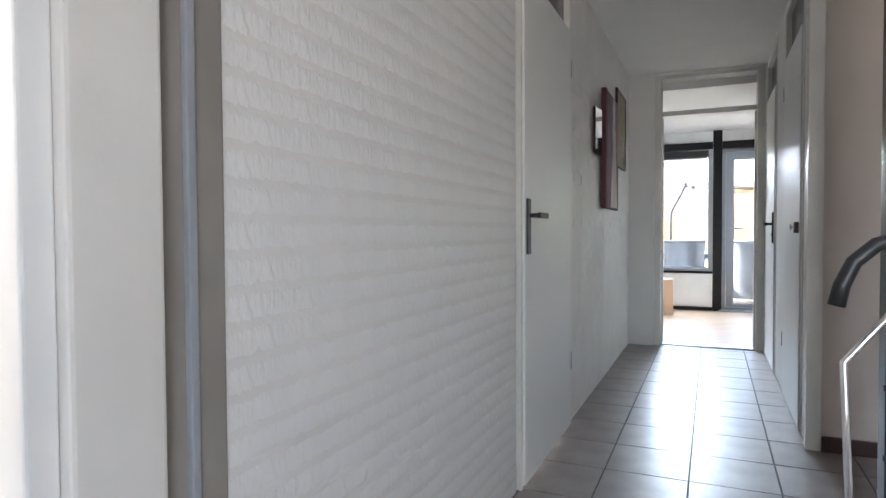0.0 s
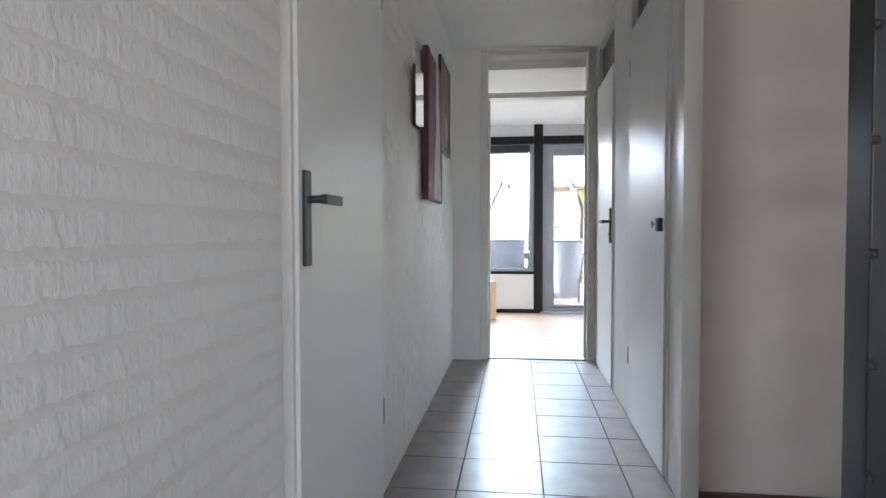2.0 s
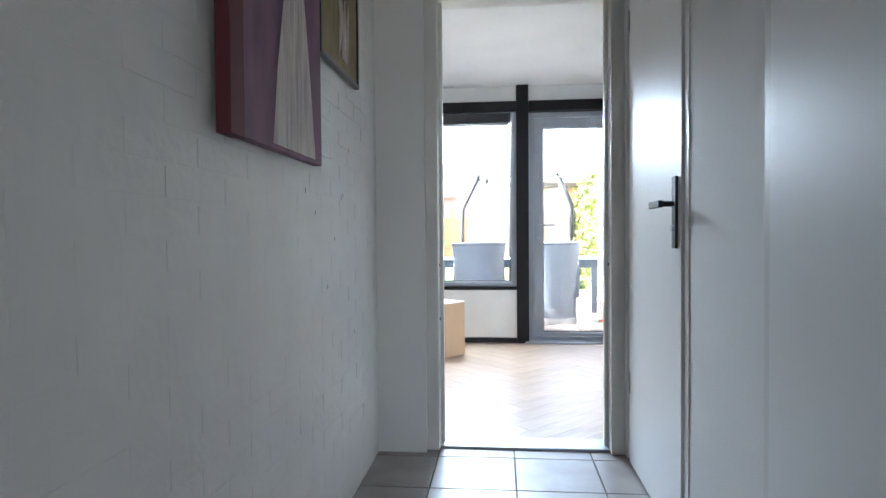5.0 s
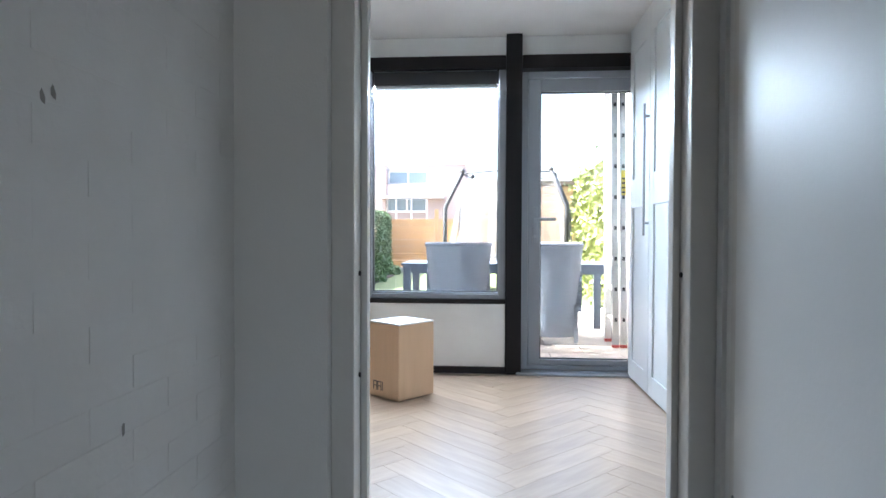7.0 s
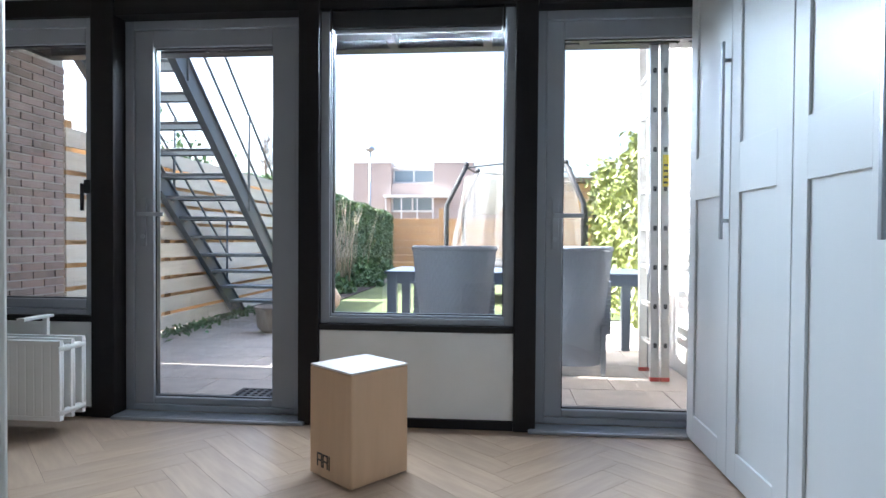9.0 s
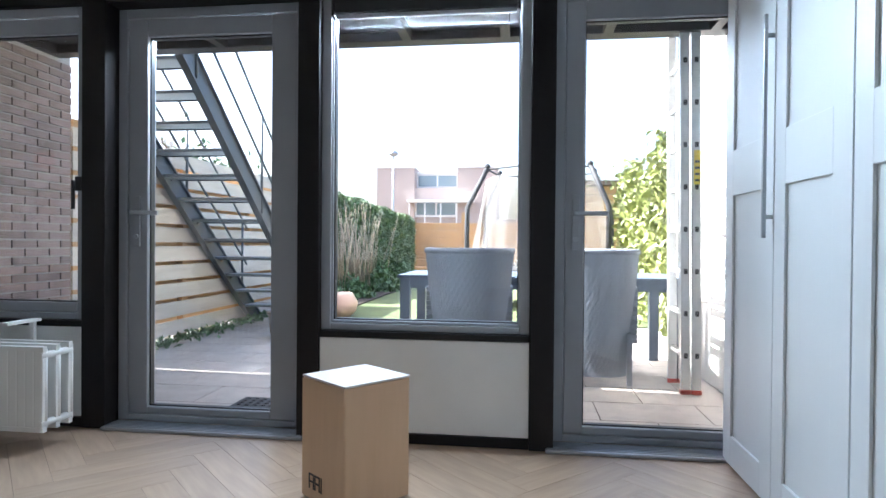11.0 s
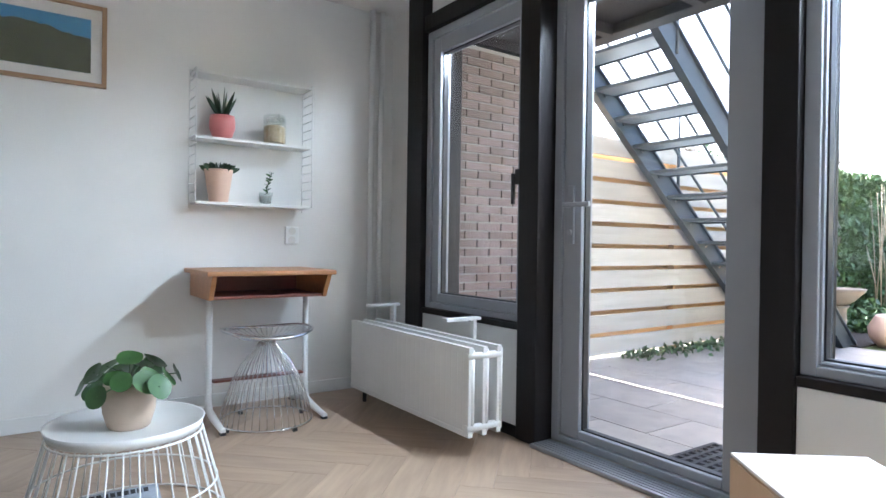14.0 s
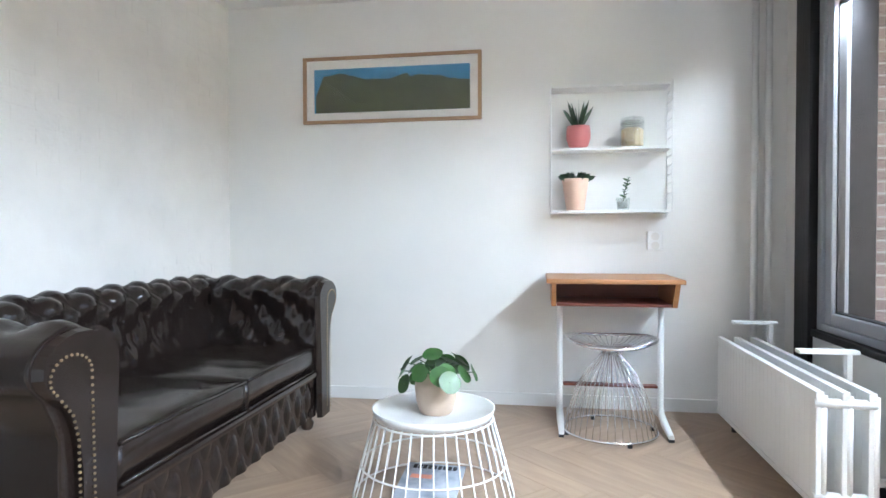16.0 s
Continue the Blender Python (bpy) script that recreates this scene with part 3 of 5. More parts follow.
setting("roof_house", box(-8, -3, 5.2, 8, 8.7, 5.4), HOUSEB, "flat dark roof of the house", "roof")

# ---- garden things ----
fence = thing("garden_fence", "weathered pale board fence with gaps, along the patio", "fence", (-3.2, 9.95, ZP))
for i in range(4):
    part("post", box(-3.30, 9.98 + i * 1.55, ZP - 0.1, -3.235, 10.05 + i * 1.55, 1.86, 0.004), FENCEO, fence)
fb = [box(-3.234, 9.95, 0, -3.214, 14.72, 0.15, 0.004), box(-3.322, 9.95, -0.03, -3.302, 14.72, 0.168, 0.004)]
for i in range(10):
    part("board", bmesh.ops.translate(b2 := fb[0].copy(), verts=b2.verts[:], vec=(0, 0, ZP + 0.02 + i * 0.187)) or b2, FENCEW, fence)
    if i < 9:
        part("back_board", bmesh.ops.translate(b2 := fb[1].copy(), verts=b2.verts[:], vec=(0, 0, ZP + 0.135 + i * 0.187)) or b2, FENCEO, fence, "orange-brown new board")

# steel stair down from the balcony
SX0, SX1, ST, SY0 = -3.14, -2.36, 2.465, 9.95
SLOPE, NT = 0.82, 12
st = thing("outdoor_stair", "grey galvanised open steel stair from the balcony to the patio", "stair", (-2.65, 13.0, ZP))
rise = 0.20
run = rise / SLOPE


def stringer(x):
    bm = bmesh.new()
    y1 = SY0 + (ST - ZP) / SLOPE
    vs = []
    for dx in (0, 0.02):
        vs.append([bm.verts.new((x + dx, y, z)) for y, z in ((SY0, ST + 0.13), (SY0, ST - 0.13), (y1 - 0.16, ZP), (y1 + 0.16, ZP))])
    bm.faces.new(vs[0]), bm.faces.new(vs[1][::-1])
    for i in range(4):
        bm.faces.new((vs[0][i], vs[1][i], vs[1][(i + 1) % 4], vs[0][(i + 1) % 4]))
    for off in (0.122, -0.122):      # flanges of the channel section
        yb = SY0 + (ST + off - ZP - 0.012) / SLOPE
        lo, hi = [], []
        for y, z in ((SY0, ST + off), (yb, ZP + 0.012)):
            for dx, dz in ((-0.02, -0.008), (0.045, -0.008), (0.045, 0.008), (-0.02, 0.008)):
                (lo if y == SY0 else hi).append(bm.verts.new((x + dx, y, z + dz)))
        bm.faces.new(lo), bm.faces.new(hi[::-1])
        for i in range(4):
            bm.faces.new((lo[i], hi[i], hi[(i + 1) % 4], lo[(i + 1) % 4]))
    return bm


part("stringer", stringer(SX0), STEEL, st)
part("stringer", stringer(SX1), STEEL, st)
for i in range(NT):
    z = 2.31 - i * rise
    y = SY0 + (ST - z) / SLOPE - 0.12
    t = part("tread", box(SX0 + 0.022, y, z, SX1 - 0.002, y + 0.23, z + 0.03, 0.003), TREADM, st)
    part("tread_nosing", box(SX0 + 0.022, y + 0.231, z - 0.012, SX1 - 0.002, y + 0.241, z + 0.032), STEEL, t)
    for x in (SX0 + 0.03, SX1 - 0.012):
        b = bmesh.new()
        tube(b, [(x - 0.012, y + 0.11, z - 0.02), (x + 0.012, y + 0.11, z - 0.02)], 0.01, 6)
        part("bolt", b, CHROME, t)
for x in (SX0, SX1 + 0.02):
    for h in (0.50, 0.95):
        b = bmesh.new()
        tube(b, [(x, SY0 - 0.05, ST + h), (x, SY0 + 2.85, ST + h - 2.85 * SLOPE)], 0.013, 6)
        part("handrail", b, STEEL, st)
    for k in (0.25, 1.49, 2.73):
        b = bmesh.new()
        tube(b, [(x, SY0 + k, ST - k * SLOPE - 0.05), (x, SY0 + k, ST - k * SLOPE + 0.93)], 0.014, 6)
        part("baluster", b, STEEL, st)


def wicker_chair():
    ch = thing("garden_chair", "grey woven wicker garden chair by the table", "chair", (0, 0, 0), "chairs round the garden table")
    rnd = random.Random(3)
    bm = bmesh.new()       # curved back shell, flaring to the top
    rows, cols = 52, 30
    grid = [[], []]
    for s, off in ((0, 0.0), (1, 0.035)):
        for i in range(rows + 1):
            f = i / rows
            z = 0.07 + 0.85 * f
            half = 0.215 + 0.08 * f
            line = []
            for j in range(cols + 1):
                u = j / cols * 2 - 1
                weave = 0.0006 * (1 if (i // 2 + j) % 2 else -1)
                x = (half - off * 0.6) * u
                y = -0.04 * f * (1 if f > 0.3 else f / 0.3) + 0.10 * abs(u) ** 3 + off + (weave if s == 0 else 0)
                line.append(bm.verts.new((x, y - 0.02, z)))
            grid[s].append(line)
    for s in (0, 1):
        for i in range(rows):
            for j in range(cols):
                bm.faces.new((grid[s][i][j], grid[s][i][j + 1], grid[s][i + 1][j + 1], grid[s][i + 1][j]))
    for i in range(rows):
        for j in (0, cols):
            bm.faces.new((grid[0][i][j], grid[0][i + 1][j], grid[1][i + 1][j], grid[1][i][j]))
    for j in range(cols):
        for i in (0, rows):
            bm.faces.new((grid[0][i][j], grid[0][i][j + 1], grid[1][i][j + 1], grid[1][i][j]))
    part("backrest", bm, WICKER, ch)
    part("seat", box(-0.25, 0.05, 0.36, 0.25, 0.52, 0.44, 0.02), WICKER, ch)
    for sx in (-1, 1):
        b = bmesh.new()
        for k in range(12):
            z = 0.30 + k * 0.032
            bx(b, sx * 0.262 - 0.025, 0.05, z, sx * 0.262 + 0.025, 0.50, z + 0.027)
        part("armrest", b, WICKER, ch)
        for y in (0.02, 0.50):
            part("leg", box(sx * 0.235 - 0.018, y - 0.018, 0.02, sx * 0.235 + 0.018, y + 0.018, 0.37, 0.003), WICKER, ch)
            part("foot", box(sx * 0.235 - 0.014, y - 0.014, 0, sx * 0.235 + 0.014, y + 0.014, 0.02), GREYM, ch)
    b = bmesh.new()
    tube(b, [(-0.29 + 0.58 * i / 12, -0.065 + 0.10 * abs(i / 6 - 1) ** 3 + 0.012, 0.92) for i in range(13)], 0.02, 8)
    part("top_rim", b, WICKER, ch)
    return ch


c1 = wicker_chair()
c1.matrix_basis = pose(-0.09, 9.62, ZP, 0, 0, 4)
copy_thing(c1, pose(0.74, 9.86, ZP, 0, 0, -6))
gt = thing("garden_table", "blue-grey painted slatted garden table on the patio", "table", (0.3, 10.5, ZP))
for i in range(7):
    part("slat", box(-0.68, 10.13 + i * 0.118, 0.645, 1.42, 10.13 + i * 0.118 + 0.108, 0.668, 0.003), TABLEG, gt)
part("apron", box(-0.64, 10.15, 0.57, 1.38, 10.175, 0.644), TABLEG, gt)
part("apron", box(-0.64, 10.915, 0.57, 1.38, 10.94, 0.644), TABLEG, gt)
for x in (-0.66, 1.31):
    for y in (10.14, 10.88):
        part("leg", box(x, y, ZP, x + 0.075, y + 0.075, 0.644, 0.004), TABLEG, gt)

# ladder against the white wall
la = thing("ladder", "aluminium two-part extension ladder leaning on the white wall", "ladder", (1.35, 9.8, ZP))


def lean(xo, z):
    return xo + 0.013 * (1.0 - z)


def rail(y, xo, name):
    bm = bmesh.new()
    rows = [[bm.verts.new((lean(xo, z) + dx, y + dy, z)) for dx, dy in ((0, 0), (0.004, -0.003), (0.054, -0.003), (0.058, 0), (0.058, 0.026), (0, 0.026))] for z in (ZP + 0.03, 3.2)]
    bm.faces.new(rows[0][::-1]), bm.faces.new(rows[1])
    for i in range(6):
        bm.faces.new((rows[0][i], rows[0][(i + 1) % 6], rows[1][(i + 1) % 6], rows[1][i]))
    r = part(name, bm, ALU, la)
    part("foot", box(lean(xo, ZP) - 0.002, y - 0.005, ZP, lean(xo, ZP) + 0.06, y + 0.03, ZP + 0.028, 0.003), RED, r, "red plastic foot")
    return r


for y, xo in ((9.74, 1.267), (9.74, 1.337), (10.08, 1.267), (10.08, 1.337)):
    r = rail(y, xo, "rail")
    for k in range(12):
        z = 0.192 + k * 0.273
        part("rung_cap", box(lean(xo, z) + 0.019, y - 0.006, z - 0.017, lean(xo, z) + 0.043, y - 0.0035, z + 0.017, 0.002), BLACK, r, "dark plastic rung end")
for k in range(12):
    for xo in (1.267, 1.337):
        z = 0.192 + k * 0.273
        part("rung", box(lean(xo, z) + 0.015, 9.767, z - 0.014, lean(xo, z) + 0.045, 10.079, z + 0.014, 0.004), ALU, la)
stk = part("sticker", box(1.345, 9.7335, 1.30, 1.385, 9.7362, 1.52), YELLOW, la, "yellow warning sticker with bars of print")
for k in range(4):
    part("print_bar", box(1.35, 9.732, 1.32 + k * 0.04, 1.38, 9.7334, 1.335 + k * 0.04), INK, stk)


def leaf_mass(name, material, n, spots, size, label, category, seed, flat=0.0):
    """Thousands of small folded leaves round the points that spots() gives."""
    rnd = random.Random(seed)
    vs, fs = [], []
    for _ in range(n):
        p = Vector(spots(rnd))
        s = size * rnd.uniform(0.6, 1.4)
        m = Euler((rnd.uniform(-1, 1) * (1.3 - flat), rnd.uniform(-1, 1) * (1.3 - flat), rnd.uniform(0, 6.3))).to_matrix()
        k = len(vs)
        for q in ((-s, 0, 0), (0, -s * 0.55, s * 0.15), (s, 0, 0), (0, s * 0.55, s * 0.15)):
            vs.append(p + m @ Vector(q))
        fs += [(k, k + 1, k + 2), (k, k + 2, k + 3)]
    me = bpy.data.meshes.new(name)
    me.from_pydata(vs, [], fs)
    me.materials.append(material)
    return tagged(new(name, me), label, category, kind="stuff")


def hedge_spot(r):
    y = r.uniform(15.2, 23.8)
    h = 1.86 - 0.035 * (y - 17) + 0.03 * math.sin(y * 3.1)
    e = 0.05 * (y - 18)
    if r.random() < 0.3:
        return (r.uniform(-4.3, -3.3 + e), y, h + r.uniform(-0.05, 0.05))
    if r.random() < 0.12:
        return (r.uniform(-4.2, -3.4), 15.2 + r.uniform(-0.05, 0.1), r.uniform(0, h))
    return (-3.3 + e + 0.03 * math.sin(y * 2.3 + 1) + r.gauss(0, 0.04), y, r.uniform(ZP, h))


leaf_mass("hedge", HEDGEM, 46000, hedge_spot, 0.045, "clipped dense green garden hedge", "hedge", 1)
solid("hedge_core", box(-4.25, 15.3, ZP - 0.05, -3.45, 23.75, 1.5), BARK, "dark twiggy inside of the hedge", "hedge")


def ivy_spot(r):
    y = r.uniform(11.5, 15.2)
    top = 2.15 + 0.22 * math.sin(y * 2.2) + 0.12 * math.sin(y * 7) - 0.10 * (y - 11.5)
    return (1.92 - 0.03 * (y - 11.5) + r.gauss(0, 0.09), y, ZP + (top - ZP) * r.random() ** 0.8 + r.gauss(0, 0.04))


leaf_mass("ivy_bush", IVYM, 11000, ivy_spot, 0.055, "sunlit yellow-green leafy climber on the boundary", "shrub", 2)
solid("ivy_trellis", box(2.02, 11.5, ZP - 0.05, 2.07, 15.2, 1.75), BARK, "dark timber fence under the climber", "fence")


def shrub_spot(r):
    a, q = r.uniform(0, 6.3), r.random() ** 0.5
    c = r.choice(((-2.55, 17.6, 0.5), (-2.75, 16.0, 0.38), (-2.6, 20.2, 0.5), (-2.7, 14.6, 0.3)))
    return (c[0] + 0.45 * q * math.cos(a), c[1] + 0.45 * q * math.sin(a), ZP + c[2] * r.random() * (1.25 - q))


leaf_mass("border_shrubs", HEDGEM, 3500, shrub_spot, 0.05, "low green shrubs in the planting bed", "shrub", 3)
dg = bmesh.new()
rnd = random.Random(8)
for _ in range(110):
    c = rnd.choice(((-2.95, 16.0), (-2.85, 16.8), (-2.95, 17.6)))
    x, y = c[0] + rnd.gauss(0, 0.14), c[1] + rnd.gauss(0, 0.2)
    h, dx, dy = rnd.uniform(0.8, 1.75), rnd.gauss(0, 0.16), rnd.gauss(0, 0.16)
    tube(dg, [(x, y, ZP - 0.02), (x + dx * 0.4, y + dy * 0.4, h * 0.5), (x + dx, y + dy, h)], [0.008, 0.006, 0.003], 4)
tagged(solid("dry_shrub", dg, STEMM, "bare straw-coloured shrub stems before the hedge", "shrub"), kind="stuff")
setting("planting_bed", box(-3.3, 13.06, ZP - 0.03, -2.25, 23.9, ZP + 0.012), SOIL, "dark soil planting bed beside the lawn", "ground")
bf = thing("back_fence", "brown horizontal board fence at the garden's end", "fence", (0, 24.1, ZP))
for k in range(7):
    x0 = -3.3 + k * 1.85
    for i in range(7):
        part("board", box(x0, 24.05, ZP + 0.02 + i * 0.225, x0 + 1.7, 24.08, ZP + 0.235 + i * 0.225, 0.006), FENCEO, bf)
    part("post", box(x0 + 1.71, 24.03, ZP - 0.05, x0 + 1.84, 24.10, 1.85), FENCEO, bf)
sh = thing("garden_shed", "brown timber shed behind the trampoline", "shed", (2.2, 21, ZP))
for i in range(12):
    part("board", box(0.55, 19.6, ZP + i * 0.19, 4.2, 19.63, ZP + 0.18 + i * 0.19, 0.004), FENCEO, sh)
part("side_wall", box(0.52, 19.63, ZP, 0.56, 22.4, 2.2), FENCEO, sh)
part("roof", box(0.35, 19.4, 2.23, 4.4, 22.6, 2.33), BARK, sh)

# trampoline with its safety net
tp = thing("trampoline", "trampoline with black padded poles and a sagging safety net", "trampoline", (0.55, 15.4, ZP))
TC, TR = (0.55, 15.4), 1.22
b = bmesh.new()
tube(b, circle(TC, TR, 0.52, 36), 0.05, 8, closed=True)
part("frame_pad", b, PAD, tp)
b = bmesh.new()
lathe(b, [(0.02, 0.50), (TR - 0.1, 0.52)], (TC[0], TC[1], 0), 36)
part("jumping_mat", b, PAD, tp)
tops = []
for i in range(6):
    a = radians(200 + i * 60)
    x, y = TC[0] + TR * math.cos(a), TC[1] + TR * math.sin(a)
    ix, iy = TC[0] + (TR - 0.32) * math.cos(a), TC[1] + (TR - 0.32) * math.sin(a)
    pts = [(x, y, ZP), (x, y, 1.45), (x * 0.6 + ix * 0.4, y * 0.6 + iy * 0.4, 1.70), (ix, iy, 2.08)]
    b = bmesh.new()
    tube(b, pts, 0.038, 8)
    part("padded_pole", b, PAD, tp)
    b = bmesh.new()
    lathe(b, [(0.03, 0), (0.045, 0.02), (0.045, 0.05), (0.015, 0.08)], (ix, iy, 2.07), 8)
    part("pole_cap", b, PAD, tp)
    tops.append((ix, iy, 2.06))
b = bmesh.new()
tube(b, tops, 0.014, 6, closed=True)
part("top_ring", b, PAD, tp)
b = bmesh.new()
n = 72
rings = []
for z, r in ((0.54, TR - 0.12), (1.0, TR - 0.2), (1.5, TR - 0.27), (1.98, TR - 0.35)):
    rings.append([b.verts.new((TC[0] + (r + 0.05 * math.sin(j * 1.75) * math.sin(z * 2)) * math.cos(2 * math.pi * j / n), TC[1] + (r + 0.05 * math.sin(j * 1.75)) * math.sin(2 * math.pi * j / n), z - 0.06 * abs(math.sin(3 * math.pi * j / n)) * (z > 1.9))) for j in range(n)])
for p_, q_ in zip(rings, rings[1:]):
    for j in range(n):
        b.faces.new((p_[j], p_[(j + 1) % n], q_[(j + 1) % n], q_[j])).smooth = True
part("safety_net", b, MESHNET, tp, "translucent grey netting")

# pots by the stair, doormat, street lamp, far houses, tree
po = thing("planter", "weathered stone planter with a stepped foot beside the stair", "planter", (-2.13, 11.55, ZP))
b = bmesh.new()
lathe(b, [(0.09, 0), (0.15, 0.05), (0.17, 0.22), (0.19, 0.26), (0.17, 0.27), (0.14, 0.23), (0.02, 0.22)], (-2.13, 11.55, ZP), 20)
part("bowl", b, POTG, po)
ur = thing("garden_urn", "stone garden urn on a pedestal behind the stair", "urn", (-2.5, 13.2, ZP))
b = bmesh.new()
lathe(b, [(0.15, 0), (0.15, 0.04), (0.08, 0.08), (0.07, 0.34), (0.10, 0.38)], (-2.5, 13.2, ZP), 18)
part("pedestal", b, POTG, ur)
b = bmesh.new()
lathe(b, [(0.07, 0.381), (0.15, 0.44), (0.22, 0.52), (0.24, 0.55), (0.20, 0.55), (0.05, 0.48)], (-2.5, 13.2, ZP), 20)
part("bowl", b, POTG, ur)
po2 = thing("round_pot", "round brown clay pot at the lawn's edge", "pot", (-2.1, 13.4, ZP))
b = bmesh.new()
lathe(b, [(0.10, -0.02), (0.19, 0.08), (0.21, 0.18), (0.15, 0.29), (0.13, 0.31), (0.10, 0.27), (0.01, 0.25)], (-2.1, 13.4, ZP), 22)
part("bowl", b, PEACH, po2)
leaf_mass("patio_weeds", HEDGEM, 500, lambda r: (-3.1 + abs(r.gauss(0, 0.12)), r.uniform(10.6, 13.2), ZP + r.random() * 0.07), 0.03, "low weeds along the foot of the fence", "weeds", 5)
dm = thing("doormat", "black rubber honeycomb doormat on the patio", "doormat", (-1.2, 8.95, ZP))
b = bmesh.new()
for i in range(14):
    bx(b, -1.42 + i * 0.05, 8.78, ZP, -1.40 + i * 0.05, 9.18, ZP + 0.016)
for i in range(9):
    bx(b, -1.42, 8.78 + i * 0.0475, ZP + 0.001, -0.75, 8.80 + i * 0.0475, ZP + 0.0145)
part("mat_grid", b, RUBBER, dm)
lp = thing("street_lamp", "slim grey street lamp beyond the garden", "street lamp", (-6.3, 36, ZP))
b = bmesh.new()
tube(b, [(-6.3, 36, ZP), (-6.3, 36, 5.42)], [0.07, 0.04], 8)
part("pole", b, GREYM, lp)
b = bmesh.new()
lathe(b, [(0.05, -0.2), (0.24, -0.12), (0.26, 0), (0.06, 0.14)], (-6.3, 36, 5.5), 12)
part("lantern", b, GREYM, lp)
hs = thing("row_house", "brown brick row house with white window bands", "house", (-2, 44, ZP))
part("wall", box(-8.62, 42, ZP, -6.28, 48, 5.47), HOUSEB, hs)
part("wall", box(-6.28, 42.3, ZP, -3.65, 48, 4.28), HOUSEB, hs)
part("wall", box(-3.65, 42, ZP, -1.3, 48, 5.47), HOUSEB, hs)
part("wall", box(-1.3, 43, ZP, 12, 48, 2.4), HOUSEB, hs)
part("roof", box(-8.68, 41.95, 5.471, -6.22, 48.05, 5.53), HOUSEW, hs)
part("roof", box(-3.71, 41.95, 5.471, -1.24, 48.05, 5.53), HOUSEW, hs)
part("roof", box(-6.27, 42.6, 5.2, -3.66, 48, 5.27), HOUSEW, hs)
for z0, z1, yy in ((4.281, 5.199, 42.75), (2.5, 3.5, 42.2)):
    w_ = part("window_band", box(-6.27, yy, z0, -3.66, yy + 0.09, z1), HOUSEW, hs, "white window band")
    for i in range(2):
        part("pane", box(-6.15 + i * 1.24, yy - 0.03, z0 + 0.13, -5.03 + i * 1.24, yy - 0.001, z1 - 0.13), HGLASS, w_)
for i in range(4):
    part("porch_post", box(-6.5 + i * 0.95, 41.3, ZP, -6.44 + i * 0.95, 41.36, 3.349), HOUSEW, hs)
part("porch_beam", box(-6.6, 41.2, 3.35, -2.6, 42.0, 3.5), HOUSEW, hs)
for nm, loc, hh in (("bare_tree", (-9.5, 30), 5.2), ("bare_tree", (-12.5, 26), 4.6)):
    tr_ = thing(nm, "bare thin-branched garden tree beyond the fence", "tree", (loc[0], loc[1], ZP))
    rnd = random.Random(int(hh * 10))
    b, br = bmesh.new(), bmesh.new()
    tube(b, [(loc[0], loc[1], ZP - 0.1), (loc[0] + 0.1, loc[1], hh * 0.5), (loc[0], loc[1], hh)], [0.12, 0.07, 0.015], 8)
    part("trunk", b, BARK, tr_)
    for i in range(46):
        z = rnd.uniform(hh * 0.3, hh * 0.95)
        a, l = rnd.uniform(0, 6.3), rnd.uniform(0.5, 1.3) * (1.2 - z / hh)
        p0 = Vector((loc[0], loc[1], z))
        p1 = p0 + Vector((math.cos(a) * l, math.sin(a) * l, l * 0.8))
        tube(br, [p0, (p0 + p1) / 2 + Vector((0, 0, -0.05)), p1], [0.025, 0.016, 0.006], 5)
        for _ in range(5):
            q = p0.lerp(p1, rnd.uniform(0.4, 1))
            tube(br, [q, q + Vector((rnd.gauss(0, 0.3), rnd.gauss(0, 0.3), rnd.uniform(0.1, 0.6)))], [0.008, 0.003], 4)
    part("limbs", br, BARK, tr_)
leaf_mass("far_tree_crown", HEDGEM, 2500, lambda r: (-14 + r.gauss(0, 1.1), 30 + r.gauss(0, 0.8), 2.6 + abs(r.gauss(0, 0.9))), 0.16, "distant green tree crown beyond the fence", "tree", 9)

# ---- hallway things ----
mi = thing("wall_mirror", "faceted wall mirror in a dark thin frame", "mirror", (XL, 3.85, 1.5))
pts = [(3.732, 1.501), (4.001, 1.509), (4.001, 1.797), (3.732, 1.778)]
b = bmesh.new()
f = b.faces.new([b.verts.new((XL + 0.012, y, z)) for y, z in pts])
r = bmesh.ops.extrude_face_region(b, geom=[f])
bmesh.ops.translate(b, verts=[v for v in r["geom"] if isinstance(v, bmesh.types.BMVert)], vec=(0.012, 0, 0))
part("glass", b, MIRROR, mi)
b = bmesh.new()
tube(b, [(XL + 0.017, y, z) for y, z in pts], 0.007, 6, closed=True)
part("frame", b, BROWNB, mi)
ca = thing("canvas_painting", "tall purple canvas painting with a pale draped form", "painting", (XL, 4.35, 1.17))
part("canvas", box(XL + 0.008, 4.05, 1.17, XL + 0.034, 4.64, 1.96, 0.002), PURPLE, ca)
part("canvas_edge", box(XL + 0.006, 4.046, 1.168, XL + 0.037, 4.11, 1.962, 0.002), MAROON, ca)
b = bmesh.new()
cols = 9
prof = [(1.18, 0.155, 0.0), (1.35, 0.125, 0.0), (1.52, 0.085, 0.005), (1.62, 0.06, 0.005), (1.70, 0.075, 0.0), (1.80, 0.045, -0.01), (1.95, 0.05, -0.005)]
grid = [[b.verts.new((XL + 0.0355 + 0.003 * ((j % 2)), 4.42 + o + w * (j / (cols - 1) * 2 - 1), z)) for j in range(cols)] for z, w, o in prof]
for p_, q_ in zip(grid, grid[1:]):
    for j in range(cols - 1):
        b.faces.new((p_[j], p_[j + 1], q_[j + 1], q_[j]))
part("painted_form", b, CANVASW, ca)
